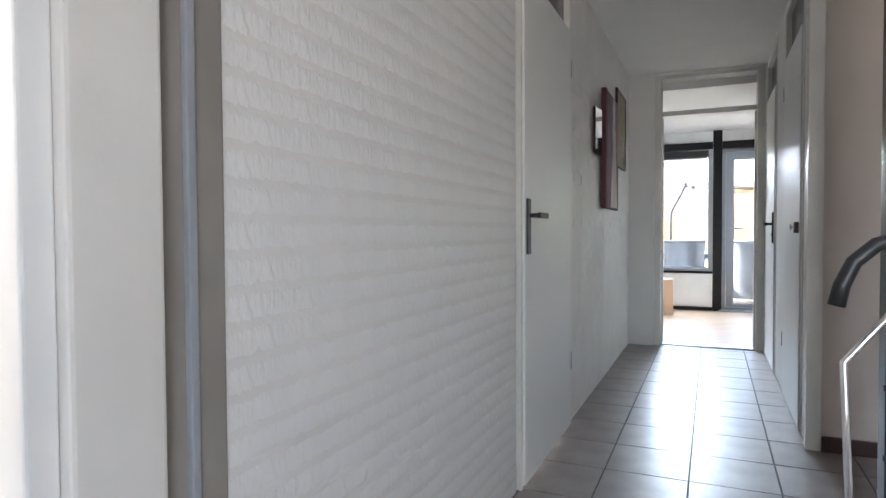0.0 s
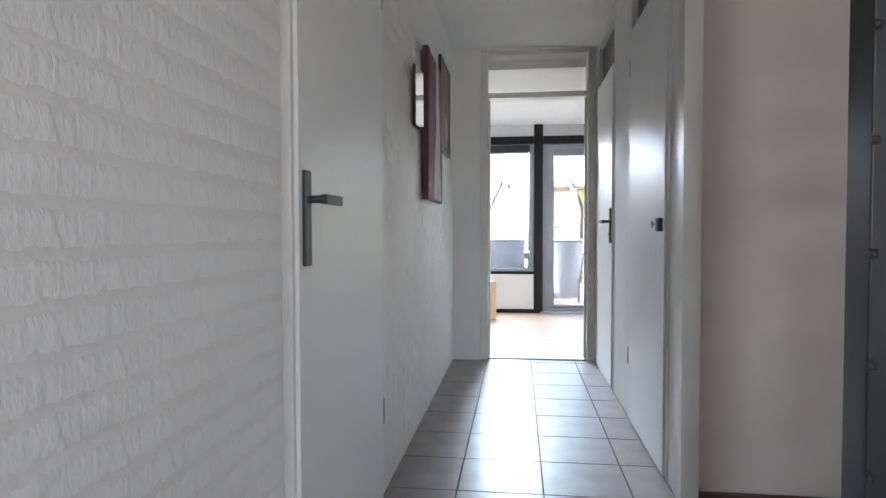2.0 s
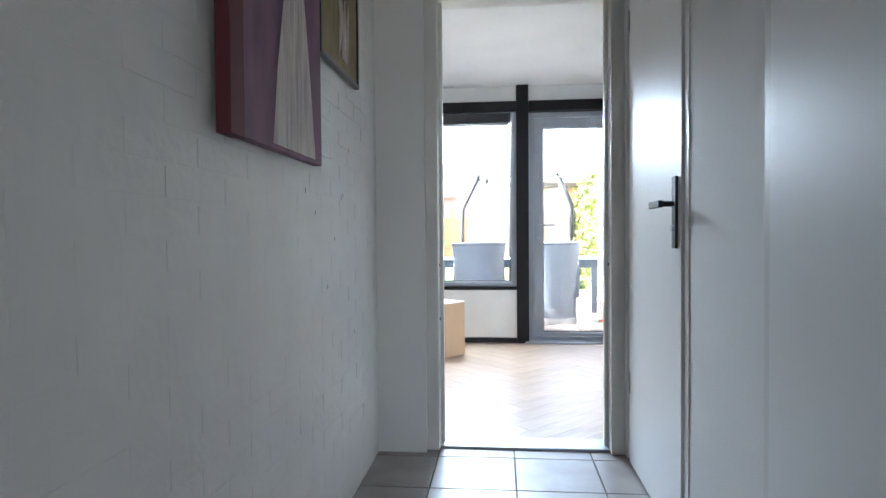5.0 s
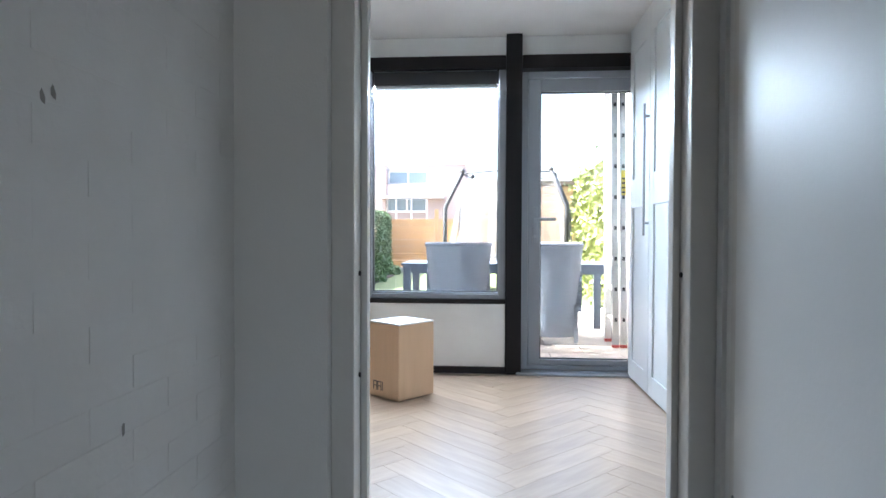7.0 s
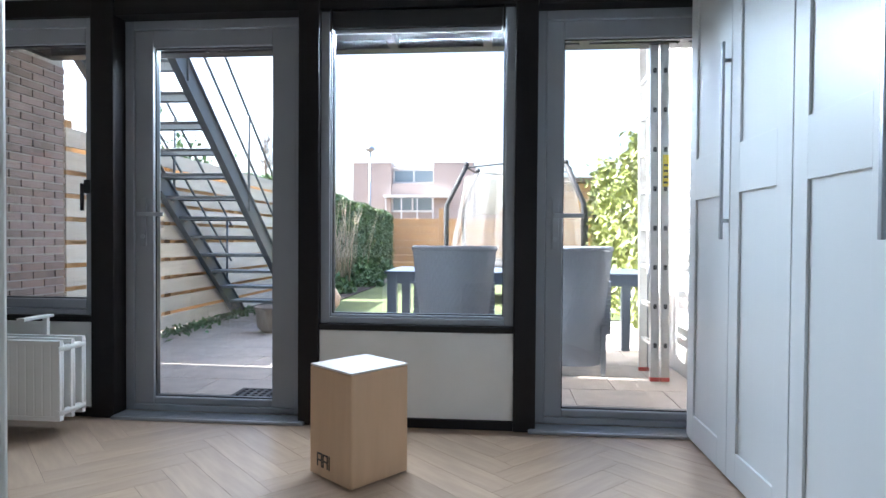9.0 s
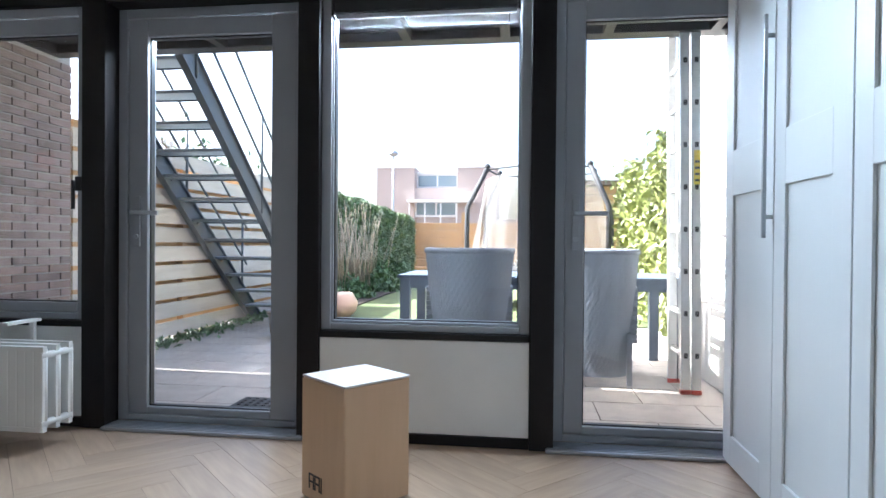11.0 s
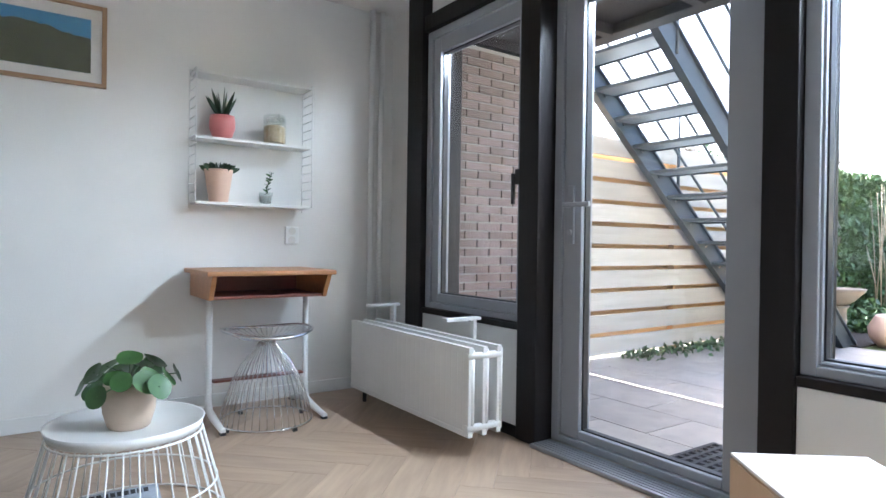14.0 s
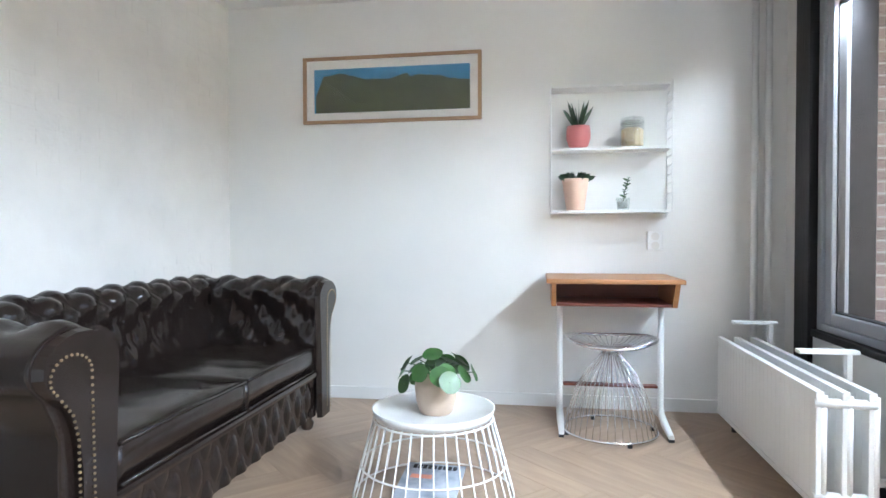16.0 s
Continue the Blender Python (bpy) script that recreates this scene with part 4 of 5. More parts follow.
ol = thing("olive_painting", "olive and gold painting in a thin dark frame", "painting", (XL, 4.95, 1.51))
part("canvas", box(XL + 0.006, 4.70, 1.525, XL + 0.018, 5.15, 2.085), OLIVE, ol)
for q in ((4.685, 1.51, 4.70, 2.10), (5.15, 1.51, 5.165, 2.10), (4.70, 1.51, 5.15, 1.525), (4.70, 2.085, 5.15, 2.10)):
    part("frame", box(XL + 0.004, q[0], q[1], XL + 0.024, q[2], q[3], 0.002), DKWOOD, ol)
b = bmesh.new()
for k in range(5):
    tube(b, [(XL + 0.0185, 4.95 + 0.03 * k - 0.05 + 0.02 * math.sin(i + k), 1.56 + i * 0.07) for i in range(4)], [0.004, 0.008, 0.007, 0.002], 5)
part("painted_form", b, CANVASW, ol)

# dark open stair with a grip rail, at the side of the hall
ds = thing("hall_stair", "dark open stair with a black steel post and wooden treads", "stair", (1.3, 2.4, 0))
part("post", box(0.765, 2.17, 0, 0.86, 2.26, ZC - 0.003, 0.004), BLACK, ds)
for i in range(11):
    b = bmesh.new()
    tube(b, [(0.772, 2.163, 0.10 + i * 0.215), (0.757, 2.163, 0.10 + i * 0.215)], 0.010, 8)
    part("bolt", b, BLACK, ds)
part("string", box(0.862, 2.18, 0, 0.90, 2.25, ZC - 0.003), BRONZE, ds)
for i in range(9):
    M_ = pose(1.45, 2.30, 0, 0, 0, -8 * i + 20)
    part("tread", box(-0.42, -0.12, 0.20 + i * 0.21, 0.5, 0.12, 0.24 + i * 0.21, 0.006, M_), BRONZE, ds)
    b = bmesh.new()
    tube(b, [M_ @ Vector((-0.40, 0.0, 0.195 + i * 0.21)), (0.88, 2.215, 0.17 + i * 0.21)], 0.012, 6)
    part("tread_bracket", b, BLACK, ds)
bc = thing("hall_handrail", "chrome handrail with a curved black rubber grip", "handrail", (0.5, 1.2, 0))
near = lambda x, y, z: (0.264 + 0.61 * (x - 0.264), -0.06 + 0.61 * (y + 0.06), 1.005 + 0.61 * (z - 1.005))
b = bmesh.new()
tube(b, [(0.505, 1.155, 0.0), near(0.645, 1.97, 0.30), near(0.635, 2.0, 0.635), near(0.76, 2.05, 0.78), near(0.98, 2.1, 0.80), near(1.10, 2.1, 0.80)], 0.007, 10)
part("bar", b, CHROME, bc)
b = bmesh.new()
tube(b, [near(0.612, 1.98, 0.80), near(0.625, 1.98, 0.86), near(0.655, 1.99, 0.925), near(0.71, 2.0, 0.975), near(0.80, 2.02, 1.0), near(1.10, 2.10, 1.0)], [0.0145, 0.0135, 0.013, 0.013, 0.0125, 0.012], 12)
part("grip", b, BLACK, bc, "curved black rubber grip")
b = bmesh.new()
tube(b, [(0.776, 1.255, 0.0), (0.776, 1.255, 1.03)], 0.014, 10)
part("upright", b, BLACK, bc)

# small marks and filled nail holes in the wall paint
for k, (y, z) in enumerate([(5.11, 1.28), (5.0, 1.1), (4.91, 0.96), (4.82, 0.81), (5.17, 0.61), (5.02, 1.11), (4.7, 1.04), (4.61, 1.1)]):
    b = bmesh.new()
    n_ = 7
    rr = [0.004 + 0.003 * ((k * 5 + i * 3) % 4) / 3 for i in range(n_)]
    b.faces.new([b.verts.new((XL - 0.0055, y + rr[i] * math.cos(6.2832 * i / n_), z + 1.7 * rr[i] * math.sin(6.2832 * i / n_))) for i in range(n_)])
    part("wall_mark", b, GREYTRIM, bpy.data.objects["wall_hall_left"], "small grey scuff in the paint")

# ---- living room things ----
# wardrobes: two units with two panelled doors each
WX = 1.10
for y1 in (8.335, 7.34):
    y0 = y1 - 0.99
    wd = thing("wardrobe", "tall pale grey-white wardrobe with panelled doors and bar handles", "wardrobe", (1.4, (y0 + y1) / 2, 0), "fitted wardrobes")
    part("body", box(WX + 0.022, y0 + 0.003, 0.0, 1.715, y1 - 0.003, ZR - 0.004), WARDR, wd)
    for k in range(2):
        a, c = y1 - 0.495 * (k + 1) + 0.002, y1 - 0.495 * k - 0.002
        d = part("door", box(WX + 0.010, a, 0.012, WX + 0.020, c, ZR - 0.012), WARDR, wd)
        s0, s1 = a + 0.10, c - 0.085
        for q in ((a, 0.012, s0, ZR - 0.012), (s1, 0.012, c, ZR - 0.012), (s0, 0.012, s1, 0.13), (s0, 1.11, s1, 1.295), (s0, 2.10, s1, ZR - 0.012)):
            part("rail", box(WX, q[0], q[1], WX + 0.0095, q[2], q[3], 0.0015), WARDR, d)
        if k == 0:
            h = part("bar_handle", box(WX - 0.034, a + 0.004, 0.935, WX - 0.022, a + 0.020, 1.70, 0.003), GREYM, d, "long grey metal bar handle")
            for z in (1.0, 1.62):
                part("handle_stud", box(WX - 0.0215, a + 0.006, z, WX - 0.0005, a + 0.018, z + 0.014), GREYM, h)
setting("wall_wardrobe_filler", box(WX + 0.03, 5.801, 0, 1.719, 6.34, ZR - 0.003), WALL, "white wall pier beside the wardrobe", "wall")
setting("filler_strip", box(WX + 0.03, 8.337, 0, 1.339, 8.40, 0.016), WARDR, "white filler strip beside the garden door", "trim")

# box drum: wooden box seat
cj = thing("box_drum", "birch plywood box drum with a pale top and printed mark", "drum", (-0.332, 7.756, 0))
ang = math.atan2(7.576 - 7.735, -0.329 + 0.526)
M = pose(-0.332, 7.756, 0, 0, 0, math.degrees(ang))
hw = 0.131
part("body", box(-hw, -0.138, 0.006, hw, 0.138, 0.427, 0.004, M), BIRCH, cj)
part("top", box(-hw - 0.002, -0.140, 0.428, hw + 0.002, 0.140, 0.436, 0.003, M), BIRCHT, cj)
part("front_panel", box(-hw + 0.001, -0.1415, 0.008, hw - 0.001, -0.1385, 0.425, 0.001, M), BIRCH, cj)
b = bmesh.new()
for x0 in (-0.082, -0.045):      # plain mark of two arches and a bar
    for q in ((0, 0.045, 0.006, 0.098), (0.027, 0.045, 0.033, 0.098), (0.006, 0.092, 0.027, 0.098), (0.006, 0.067, 0.027, 0.073)):
        bx(b, x0 + q[0], -0.1432, q[1], x0 + q[2], -0.1417, q[3], M)
bx(b, -0.005, -0.1432, 0.045, 0.0, -0.1417, 0.098, M)
part("printed_mark", b, INK, cj)
for sx in (-1, 1):
    for sy in (-1, 1):
        b = bmesh.new()
        lathe(b, [(0.012, 0), (0.012, 0.006)], M @ Vector((sx * 0.1, sy * 0.105, 0)), 8)
        part("rubber_foot", b, RUBBER, cj)

# radiator with three ribbed panels and sill brackets
rd = thing("radiator", "white three-panel steel radiator hung before the side window", "radiator", (-2.28, 8.1, 0.08))
RX0, RX1, RZ0, RZ1 = -2.84, -1.78, 0.085, 0.445
for k, yy in enumerate((7.99, 8.065, 8.14)):
    b = bmesh.new()
    n = 26
    w = (RX1 - RX0) / n
    bx(b, RX0, yy + 0.006, RZ0, RX1, yy + 0.02, RZ1)
    prof = []
    for i in range(n):
        prof += [(RX0 + i * w, 0.006), (RX0 + i * w + 0.006, 0.0045), (RX0 + (i + 1) * w - 0.006, 0.0045)]
    prof.append((RX1, 0.006))
    lo_ = [b.verts.new((x, yy + d, RZ0 + 0.017)) for x, d in prof]
    hi_ = [b.verts.new((x, yy + d, RZ1 - 0.017)) for x, d in prof]
    for i in range(len(prof) - 1):
        b.faces.new((lo_[i], lo_[i + 1], hi_[i + 1], hi_[i]))
    panel = part("panel", b, WHITE, rd)
    b = bmesh.new()
    bx(b, RX0, yy + 0.003, RZ1 - 0.016, RX1 + 0.004, yy + 0.026, RZ1 + 0.004)
    part("top_header", b, WHITE, panel)
    b = bmesh.new()
    bx(b, RX0, yy + 0.003, RZ0 - 0.004, RX1 + 0.004, yy + 0.026, RZ0 + 0.016)
    part("bottom_header", b, WHITE, panel)
    b = bmesh.new()
    tube(b, [(RX1 - 0.01, yy + 0.03, RZ0 + 0.01), (RX1 - 0.01, yy + 0.03, RZ1 - 0.01)], 0.011, 8)
    part("header", b, WHITE, rd)
for z in (RZ0 + 0.03, RZ1 - 0.035):
    b = bmesh.new()
    tube(b, [(RX1 - 0.012, 7.99, z), (RX1 - 0.012, 8.17, z)], 0.016, 10)
    part("connector", b, WHITE, rd)
for x in (-2.70, -1.99):
    br = part("bracket", box(x - 0.015, 8.07, RZ0, x + 0.015, 8.345, RZ0 + 0.02, 0.003), WHITE, rd)
    part("bracket_post", box(x - 0.012, 8.172, RZ0 + 0.021, x + 0.012, 8.19, 0.53, 0.002), WHITE, br)
    part("bracket_arm", box(x - 0.02, 8.02, 0.531, x + 0.02, 8.21, 0.545, 0.002), WHITE, br)
b = bmesh.new()
tube(b, [(-2.86, 8.06, 0.06), (-2.80, 8.06, 0.06), (-2.80, 8.06, 0.09)], 0.012, 8)
tube(b, [(-2.80, 8.06, 0.0), (-2.80, 8.06, 0.06)], 0.012, 8)
part("valve", b, BLACK, rd)
for yy in (8.235, 8.30):
    pi = thing("heating_pipe", "white painted vertical heating pipe in the corner", "pipe", (-3.09, yy, 0))
    b = bmesh.new()
    tube(b, [(-3.085, yy, 0), (-3.085, yy, ZR - 0.002)], 0.017, 12)
    part("pipe", b, WHITE, pi)
    b = bmesh.new()
    lathe(b, [(0.026, 0.0), (0.026, 0.012), (0.018, 0.02)], (-3.085, yy, 0.0), 14)
    part("collar", b, WHITE, pi)

# framed landscape
fp = thing("framed_landscape", "wide oak framed landscape print with blue sky over green hills", "picture", (XW, 6.3, 1.585))
FY0, FY1, FZ0, FZ1 = 5.79, 6.825, 1.585, 1.965
for q in ((FY0, FZ0, FY0 + 0.02, FZ1), (FY1 - 0.02, FZ0, FY1, FZ1), (FY0 + 0.02, FZ0, FY1 - 0.02, FZ0 + 0.018), (FY0 + 0.02, FZ1 - 0.018, FY1 - 0.02, FZ1)):
    part("frame", box(XW + 0.001, q[0], q[1], XW + 0.026, q[2], q[3], 0.002), OAKF, fp)
part("mat_board", box(XW + 0.002, FY0 + 0.02, FZ0 + 0.018, XW + 0.012, FY1 - 0.02, FZ1 - 0.018), MATTE, fp)
part("printed_sky", box(XW + 0.0122, FY0 + 0.065, FZ0 + 0.062, XW + 0.0132, FY1 - 0.065, FZ1 - 0.068), SKYB, fp)
b = bmesh.new()
rnd = random.Random(4)
n = 40
y0, y1 = FY0 + 0.075, FY1 - 0.065
lo = [b.verts.new((XW + 0.0142, y0 + (y1 - y0) * i / n, FZ0 + 0.062)) for i in range(n + 1)]
hi = [b.verts.new((XW + 0.0142, y0 + (y1 - y0) * i / n, FZ0 + 0.262 + 0.02 * math.sin(i * 0.28) + rnd.uniform(-0.006, 0.006) - (0.05 if i < 2 else 0) - 0.02 * (i > 24) - 0.05 * (i < 1))) for i in range(n + 1)]
for i in range(n):
    b.faces.new((lo[i], lo[i + 1], hi[i + 1], hi[i]))
part("printed_hills", b, HILLS, fp)
gl = part("glazing", box(XW + 0.0175, FY0 + 0.02, FZ0 + 0.018, XW + 0.0195, FY1 - 0.02, FZ1 - 0.018), GLASS, fp)
gl.visible_shadow = False

# wire wall shelf
ws = thing("wall_shelf", "white wire-sided wall shelf with three thin boards", "shelf", (XW, 7.5, 1.07))
SY0_, SY1_ = 7.205, 7.805
for y in (SY0_ - 0.004, SY1_ + 0.004):
    b = bmesh.new()
    tube(b, [(XW + 0.006, y, 1.04), (XW + 0.006, y, 1.75)], 0.003, 6)
    tube(b, [(XW + 0.145, y, 1.06), (XW + 0.145, y, 1.73)], 0.003, 6)
    lad = part("side_ladder", b, WHITE, ws)
    for k in range(15):
        b = bmesh.new()
        z = 1.065 + k * 0.0475
        tube(b, [(XW + 0.006, y, z), (XW + 0.145, y, z)], 0.002, 5)
        part("wire", b, WHITE, lad)
for z in (1.07, 1.396, 1.722):
    part("board", box(XW + 0.008, SY0_, z - 0.014, XW + 0.14, SY1_, z, 0.002), WHITE, ws)


def blade(bm, p, d, l, w, up=(0, 0, 1), bend=0.2, n=5):
    """A tapering, slightly curved leaf."""
    d = Vector(d).normalized()
    s = d.cross(Vector(up)).normalized()
    t = s.cross(d)
    L = []
    for i in range(n + 1):
        f = i / n
        c = Vector(p) + d * l * f - Vector((0, 0, 1)) * bend * l * f * f
        ww = w * (1 - f) ** 0.6 * (0.6 + 0.8 * f if f < 0.5 else 1)
        L.append((bm.verts.new(c - s * ww), bm.verts.new(c + t * w * 0.25 * (1 - f)), bm.verts.new(c + s * ww)))
    for a, c in zip(L, L[1:]):
        bm.faces.new((a[0], a[1], c[1], c[0])).smooth = True
        bm.faces.new((a[1], a[2], c[2], c[1])).smooth = True


def pot(name, label, c, prof, material, cat="pot plant"):
    t = thing(name, label, cat, c)
    b = bmesh.new()
    lathe(b, prof, c, 24)
    part("pot", b, material, t)
    top = max(z for r_, z in prof)
    b = bmesh.new()
    rr = [r_ for r_, z in prof if z == top][0]
    lathe(b, [(0.001, top - 0.012), (rr * 0.9, top - 0.014)], c, 20)
    part("soil", b, SOIL, t)
    return t, top


rnd = random.Random(11)
c = (XW + 0.075, 7.345, 1.396)
t, top = pot("aloe_plant", "spiky dark aloe in a rose glazed pot", c, [(0.036, 0), (0.05, 0.015), (0.064, 0.055), (0.064, 0.09), (0.060, 0.12), (0.054, 0.119)], TERRA)
for i in range(11):
    b = bmesh.new()
    a = i * 2.4
    tilt = 0.25 + 0.07 * i
    blade(b, (c[0], c[1], c[2] + top - 0.02), (math.cos(a) * tilt, math.sin(a) * tilt, 1), 0.165 - 0.003 * i, 0.017, (math.cos(a + 1.57), math.sin(a + 1.57), 0.01), -0.05)
    part("leaf", b, LEAFD, t)
c = (XW + 0.075, 7.33, 1.07)
t, top = pot("succulent_plant", "low grey-green succulent in a tall peach clay pot", c, [(0.045, 0), (0.047, 0.005), (0.068, 0.15), (0.071, 0.168), (0.065, 0.167)], PEACH)
for i in range(34):
    b = bmesh.new()
    a = i * 2.4
    q = 0.010 + 0.045 * (i / 34)
    blade(b, (c[0] + q * math.cos(a), c[1] + q * math.sin(a), c[2] + top - 0.01), (math.cos(a), math.sin(a), 2.2 - 1.7 * i / 34), 0.062, 0.02, (math.sin(a), -math.cos(a), 0.2), 0.15)
    part("leaf", b, LEAFD, t)
c = (XW + 0.08, 7.62, 1.396)
jr = thing("storage_jar", "clip-top glass storage jar filled with pale pasta", "jar", c)
b = bmesh.new()
lathe(b, [(r_ * 1.25, z * 1.25) for r_, z in [(0.044, 0), (0.048, 0.005), (0.048, 0.09), (0.042, 0.10), (0.042, 0.105)]], c, 24)
part("jar", b, JARG, jr).visible_shadow = False
b = bmesh.new()
lathe(b, [(r_ * 1.25, z * 1.25) for r_, z in [(0.042, 0.004), (0.045, 0.01), (0.045, 0.074), (0.03, 0.082), (0.001, 0.085)]], c, 20)
part("pasta", b, PASTA, jr)
b = bmesh.new()
lathe(b, [(r_ * 1.25, z * 1.25) for r_, z in [(0.046, 0.108), (0.048, 0.114), (0.046, 0.124), (0.02, 0.130), (0.001, 0.131)]], c, 24)
part("lid", b, JARG, jr).visible_shadow = False
b = bmesh.new()
tube(b, circle(c, 0.059, c[2] + 0.1325, 24), 0.0025, 6, closed=True)
tube(b, circle(c, 0.059, c[2] + 0.1225, 24), 0.0018, 6, closed=True)
tube(b, [(c[0] + 0.059, c[1], c[2] + 0.157), (c[0] + 0.068, c[1], c[2] + 0.112), (c[0] + 0.062, c[1], c[2] + 0.075)], 0.002, 6)
part("clip_wire", b, CHROME, jr)
c = (XW + 0.08, 7.575, 1.07)
t = thing("small_plant", "small upright plant in a clear glass pot", "pot plant", c)
b = bmesh.new()
lathe(b, [(0.028, 0), (0.030, 0.004), (0.037, 0.066), (0.035, 0.066), (0.028, 0.008), (0.001, 0.008)], c, 20)
part("glass_pot", b, JARG, t).visible_shadow = False
b = bmesh.new()
lathe(b, [(0.027, 0.009), (0.031, 0.045), (0.001, 0.05)], c, 16)
part("gravel", b, MORTAR, t)
b = bmesh.new()
tube(b, [(c[0], c[1], c[2] + 0.04), (c[0], c[1] + 0.008, c[2] + 0.10), (c[0] + 0.005, c[1] + 0.03, c[2] + 0.175)], 0.0025, 5)
part("stem", b, LEAFD, t)
for i in range(18):
    b = bmesh.new()
    z = 0.06 + i * 0.0065
    blade(b, (c[0], c[1] + 0.004 + 0.2 * max(0, z - 0.07), c[2] + z), (math.cos(i * 2.4), math.sin(i * 2.4), 0.5), 0.026, 0.008, (math.sin(i), math.cos(i), 0.3), 0.1)
    part("leaf", b, LEAF, t)
so = thing("wall_socket", "white double wall socket plate", "socket", (XW, 7.77, 0.9))
part("plate", box(XW + 0.001, 7.711, 0.86, XW + 0.014, 7.789, 0.958, 0.004), WHITE, so)
for z in (0.884, 0.934):
    b = bmesh.new()
    tube(b, [(XW + 0.0135, 7.75, z), (XW + 0.0165, 7.75, z)], 0.021, 16)
    part("outlet", b, TRIM, so)

# school desk
dk = thing("school_desk", "old school desk with wooden top and white steel legs", "desk", (-2.85, 7.49, 0))
part("top", box(XW + 0.03, 7.175, 0.712, -2.62, 7.80, 0.735, 0.006), TEAK, dk)
part("box_floor", box(XW + 0.06, 7.225, 0.600, -2.70, 7.755, 0.614, 0.003), DESKIN, dk)
part("box_back", box(XW + 0.06, 7.225, 0.614, XW + 0.075, 7.755, 0.7115), DESKIN, dk)
for y in (7.20, 7.757):
    bm = bmesh.new()
    vs = [[bm.verts.new((x, y + dy, z)) for x, z in ((XW + 0.06, 0.7115), (-2.635, 0.7115), (-2.70, 0.598), (XW + 0.06, 0.598))] for dy in (0, 0.022)]
    bm.faces.new(vs[0]), bm.faces.new(vs[1][::-1])
    for i in range(4):
        bm.faces.new((vs[0][i], vs[0][(i + 1) % 4], vs[1][(i + 1) % 4], vs[1][i]))
    part("side_panel", bm, TEAK, dk)
for y in (7.245, 7.735):
    b = bmesh.new()
    tube(b, [(-2.86, y, 0.598), (-2.86, y, 0.10), (-2.84, y, 0.055), (-2.76, y, 0.035), (-2.60, y, 0.018)], [0.015, 0.015, 0.017, 0.018, 0.013], 10)
    tube(b, [(-2.86, y, 0.08), (-2.90, y, 0.045), (-3.05, y, 0.018)], [0.015, 0.016, 0.013], 10)
    lg = part("leg", b, WHITE, dk)
    for x in (-2.61, -3.045):
        part("foot_cap", box(x - 0.015, y - 0.012, 0, x + 0.015, y + 0.012, 0.012), BLACK, lg)
part("cross_bar", box(-2.872, 7.258, 0.165, -2.848, 7.722, 0.185, 0.003), WHITE, dk)
part("foot_rest", box(-2.885, 7.262, 0.1855, -2.835, 7.718, 0.197, 0.003), DESKIN, dk)

# wire stool
sc = (-2.70, 7.475)
sl = thing("wire_stool", "chrome wire stool with waisted base and dished seat", "stool", (sc[0], sc[1], 0))
for i in range(40):
    a = 2 * math.pi * i / 40
    b = bmesh.new()
    tube(b, [(sc[0] + r_ * math.cos(a), sc[1] + r_ * math.sin(a), z) for r_, z in ((0.215, 0.018), (0.20, 0.09), (0.165, 0.20), (0.11, 0.30), (0.05, 0.37), (0.032, 0.40))], 0.0022, 5)
    part("base_wire", b, CHROME, sl)
b = bmesh.new()
tube(b, circle(sc, 0.216, 0.018, 40), 0.005, 8, closed=True)
part("base_ring", b, CHROME, sl)
sr = bmesh.new()
tube(sr, [(x, y, 0.435 + 0.02 * ((y - sc[1]) / 0.21) ** 2) for x, y, z in circle(sc, 0.212, 0, 40)], 0.007, 8, closed=True)
seat = part("seat_ring", sr, CHROME, sl)
for i in range(40):
    a = 2 * math.pi * i / 40
    b = bmesh.new()
    e = 0.435 + 0.02 * math.sin(a) ** 2
    tube(b, [(sc[0] + r_ * math.cos(a), sc[1] + r_ * math.sin(a), z) for r_, z in ((0.212, e), (0.13, 0.412), (0.032, 0.402))], 0.0018, 5)
    part("seat_wire", b, CHROME, seat)
b = bmesh.new()
lathe(b, [(0.036, 0.396), (0.036, 0.408)], (sc[0], sc[1], 0), 16)
part("hub", b, CHROME, sl)
for a in (0.3, 1.87, 3.44, 5.0):
    part("glide", box(sc[0] + 0.214 * math.cos(a) - 0.01, sc[1] + 0.214 * math.sin(a) - 0.01, 0, sc[0] + 0.214 * math.cos(a) + 0.01, sc[1] + 0.214 * math.sin(a) + 0.01, 0.015), BLACK, sl)

# wire basket table, plant and magazine
tc_ = (-1.90, 6.765)
tb = thing("basket_table", "white wire basket side table with a tray top", "table", (tc_[0], tc_[1], 0))
TZ = 0.305
for i in range(36):
    a = 2 * math.pi * i / 36
    b = bmesh.new()
    tube(b, [(tc_[0] + r_ * math.cos(a), tc_[1] + r_ * math.sin(a), z) for r_, z in ((0.29, 0.004), (0.285, 0.03), (0.215, TZ - 0.02))], 0.0028, 5)
    part("wire", b, WHITE, tb)
for r_, z in ((0.29, 0.005), (0.262, 0.12), (0.216, TZ - 0.025)):
    b = bmesh.new()
    tube(b, circle(tc_, r_, z, 40), 0.0035, 6, closed=True)
    part("ring", b, WHITE, tb)
b = bmesh.new()
lathe(b, [(0.001, TZ - 0.012), (0.205, TZ - 0.012), (0.217, TZ + 0.012), (0.223, TZ + 0.013), (0.212, TZ - 0.018), (0.001, TZ - 0.018)], (tc_[0], tc_[1], 0), 48)
part("tray_top", b, WHITE, tb)
mg = thing("magazine", "folded magazine with a pale cover lying under the table", "magazine", (-1.86, 6.74, 0))
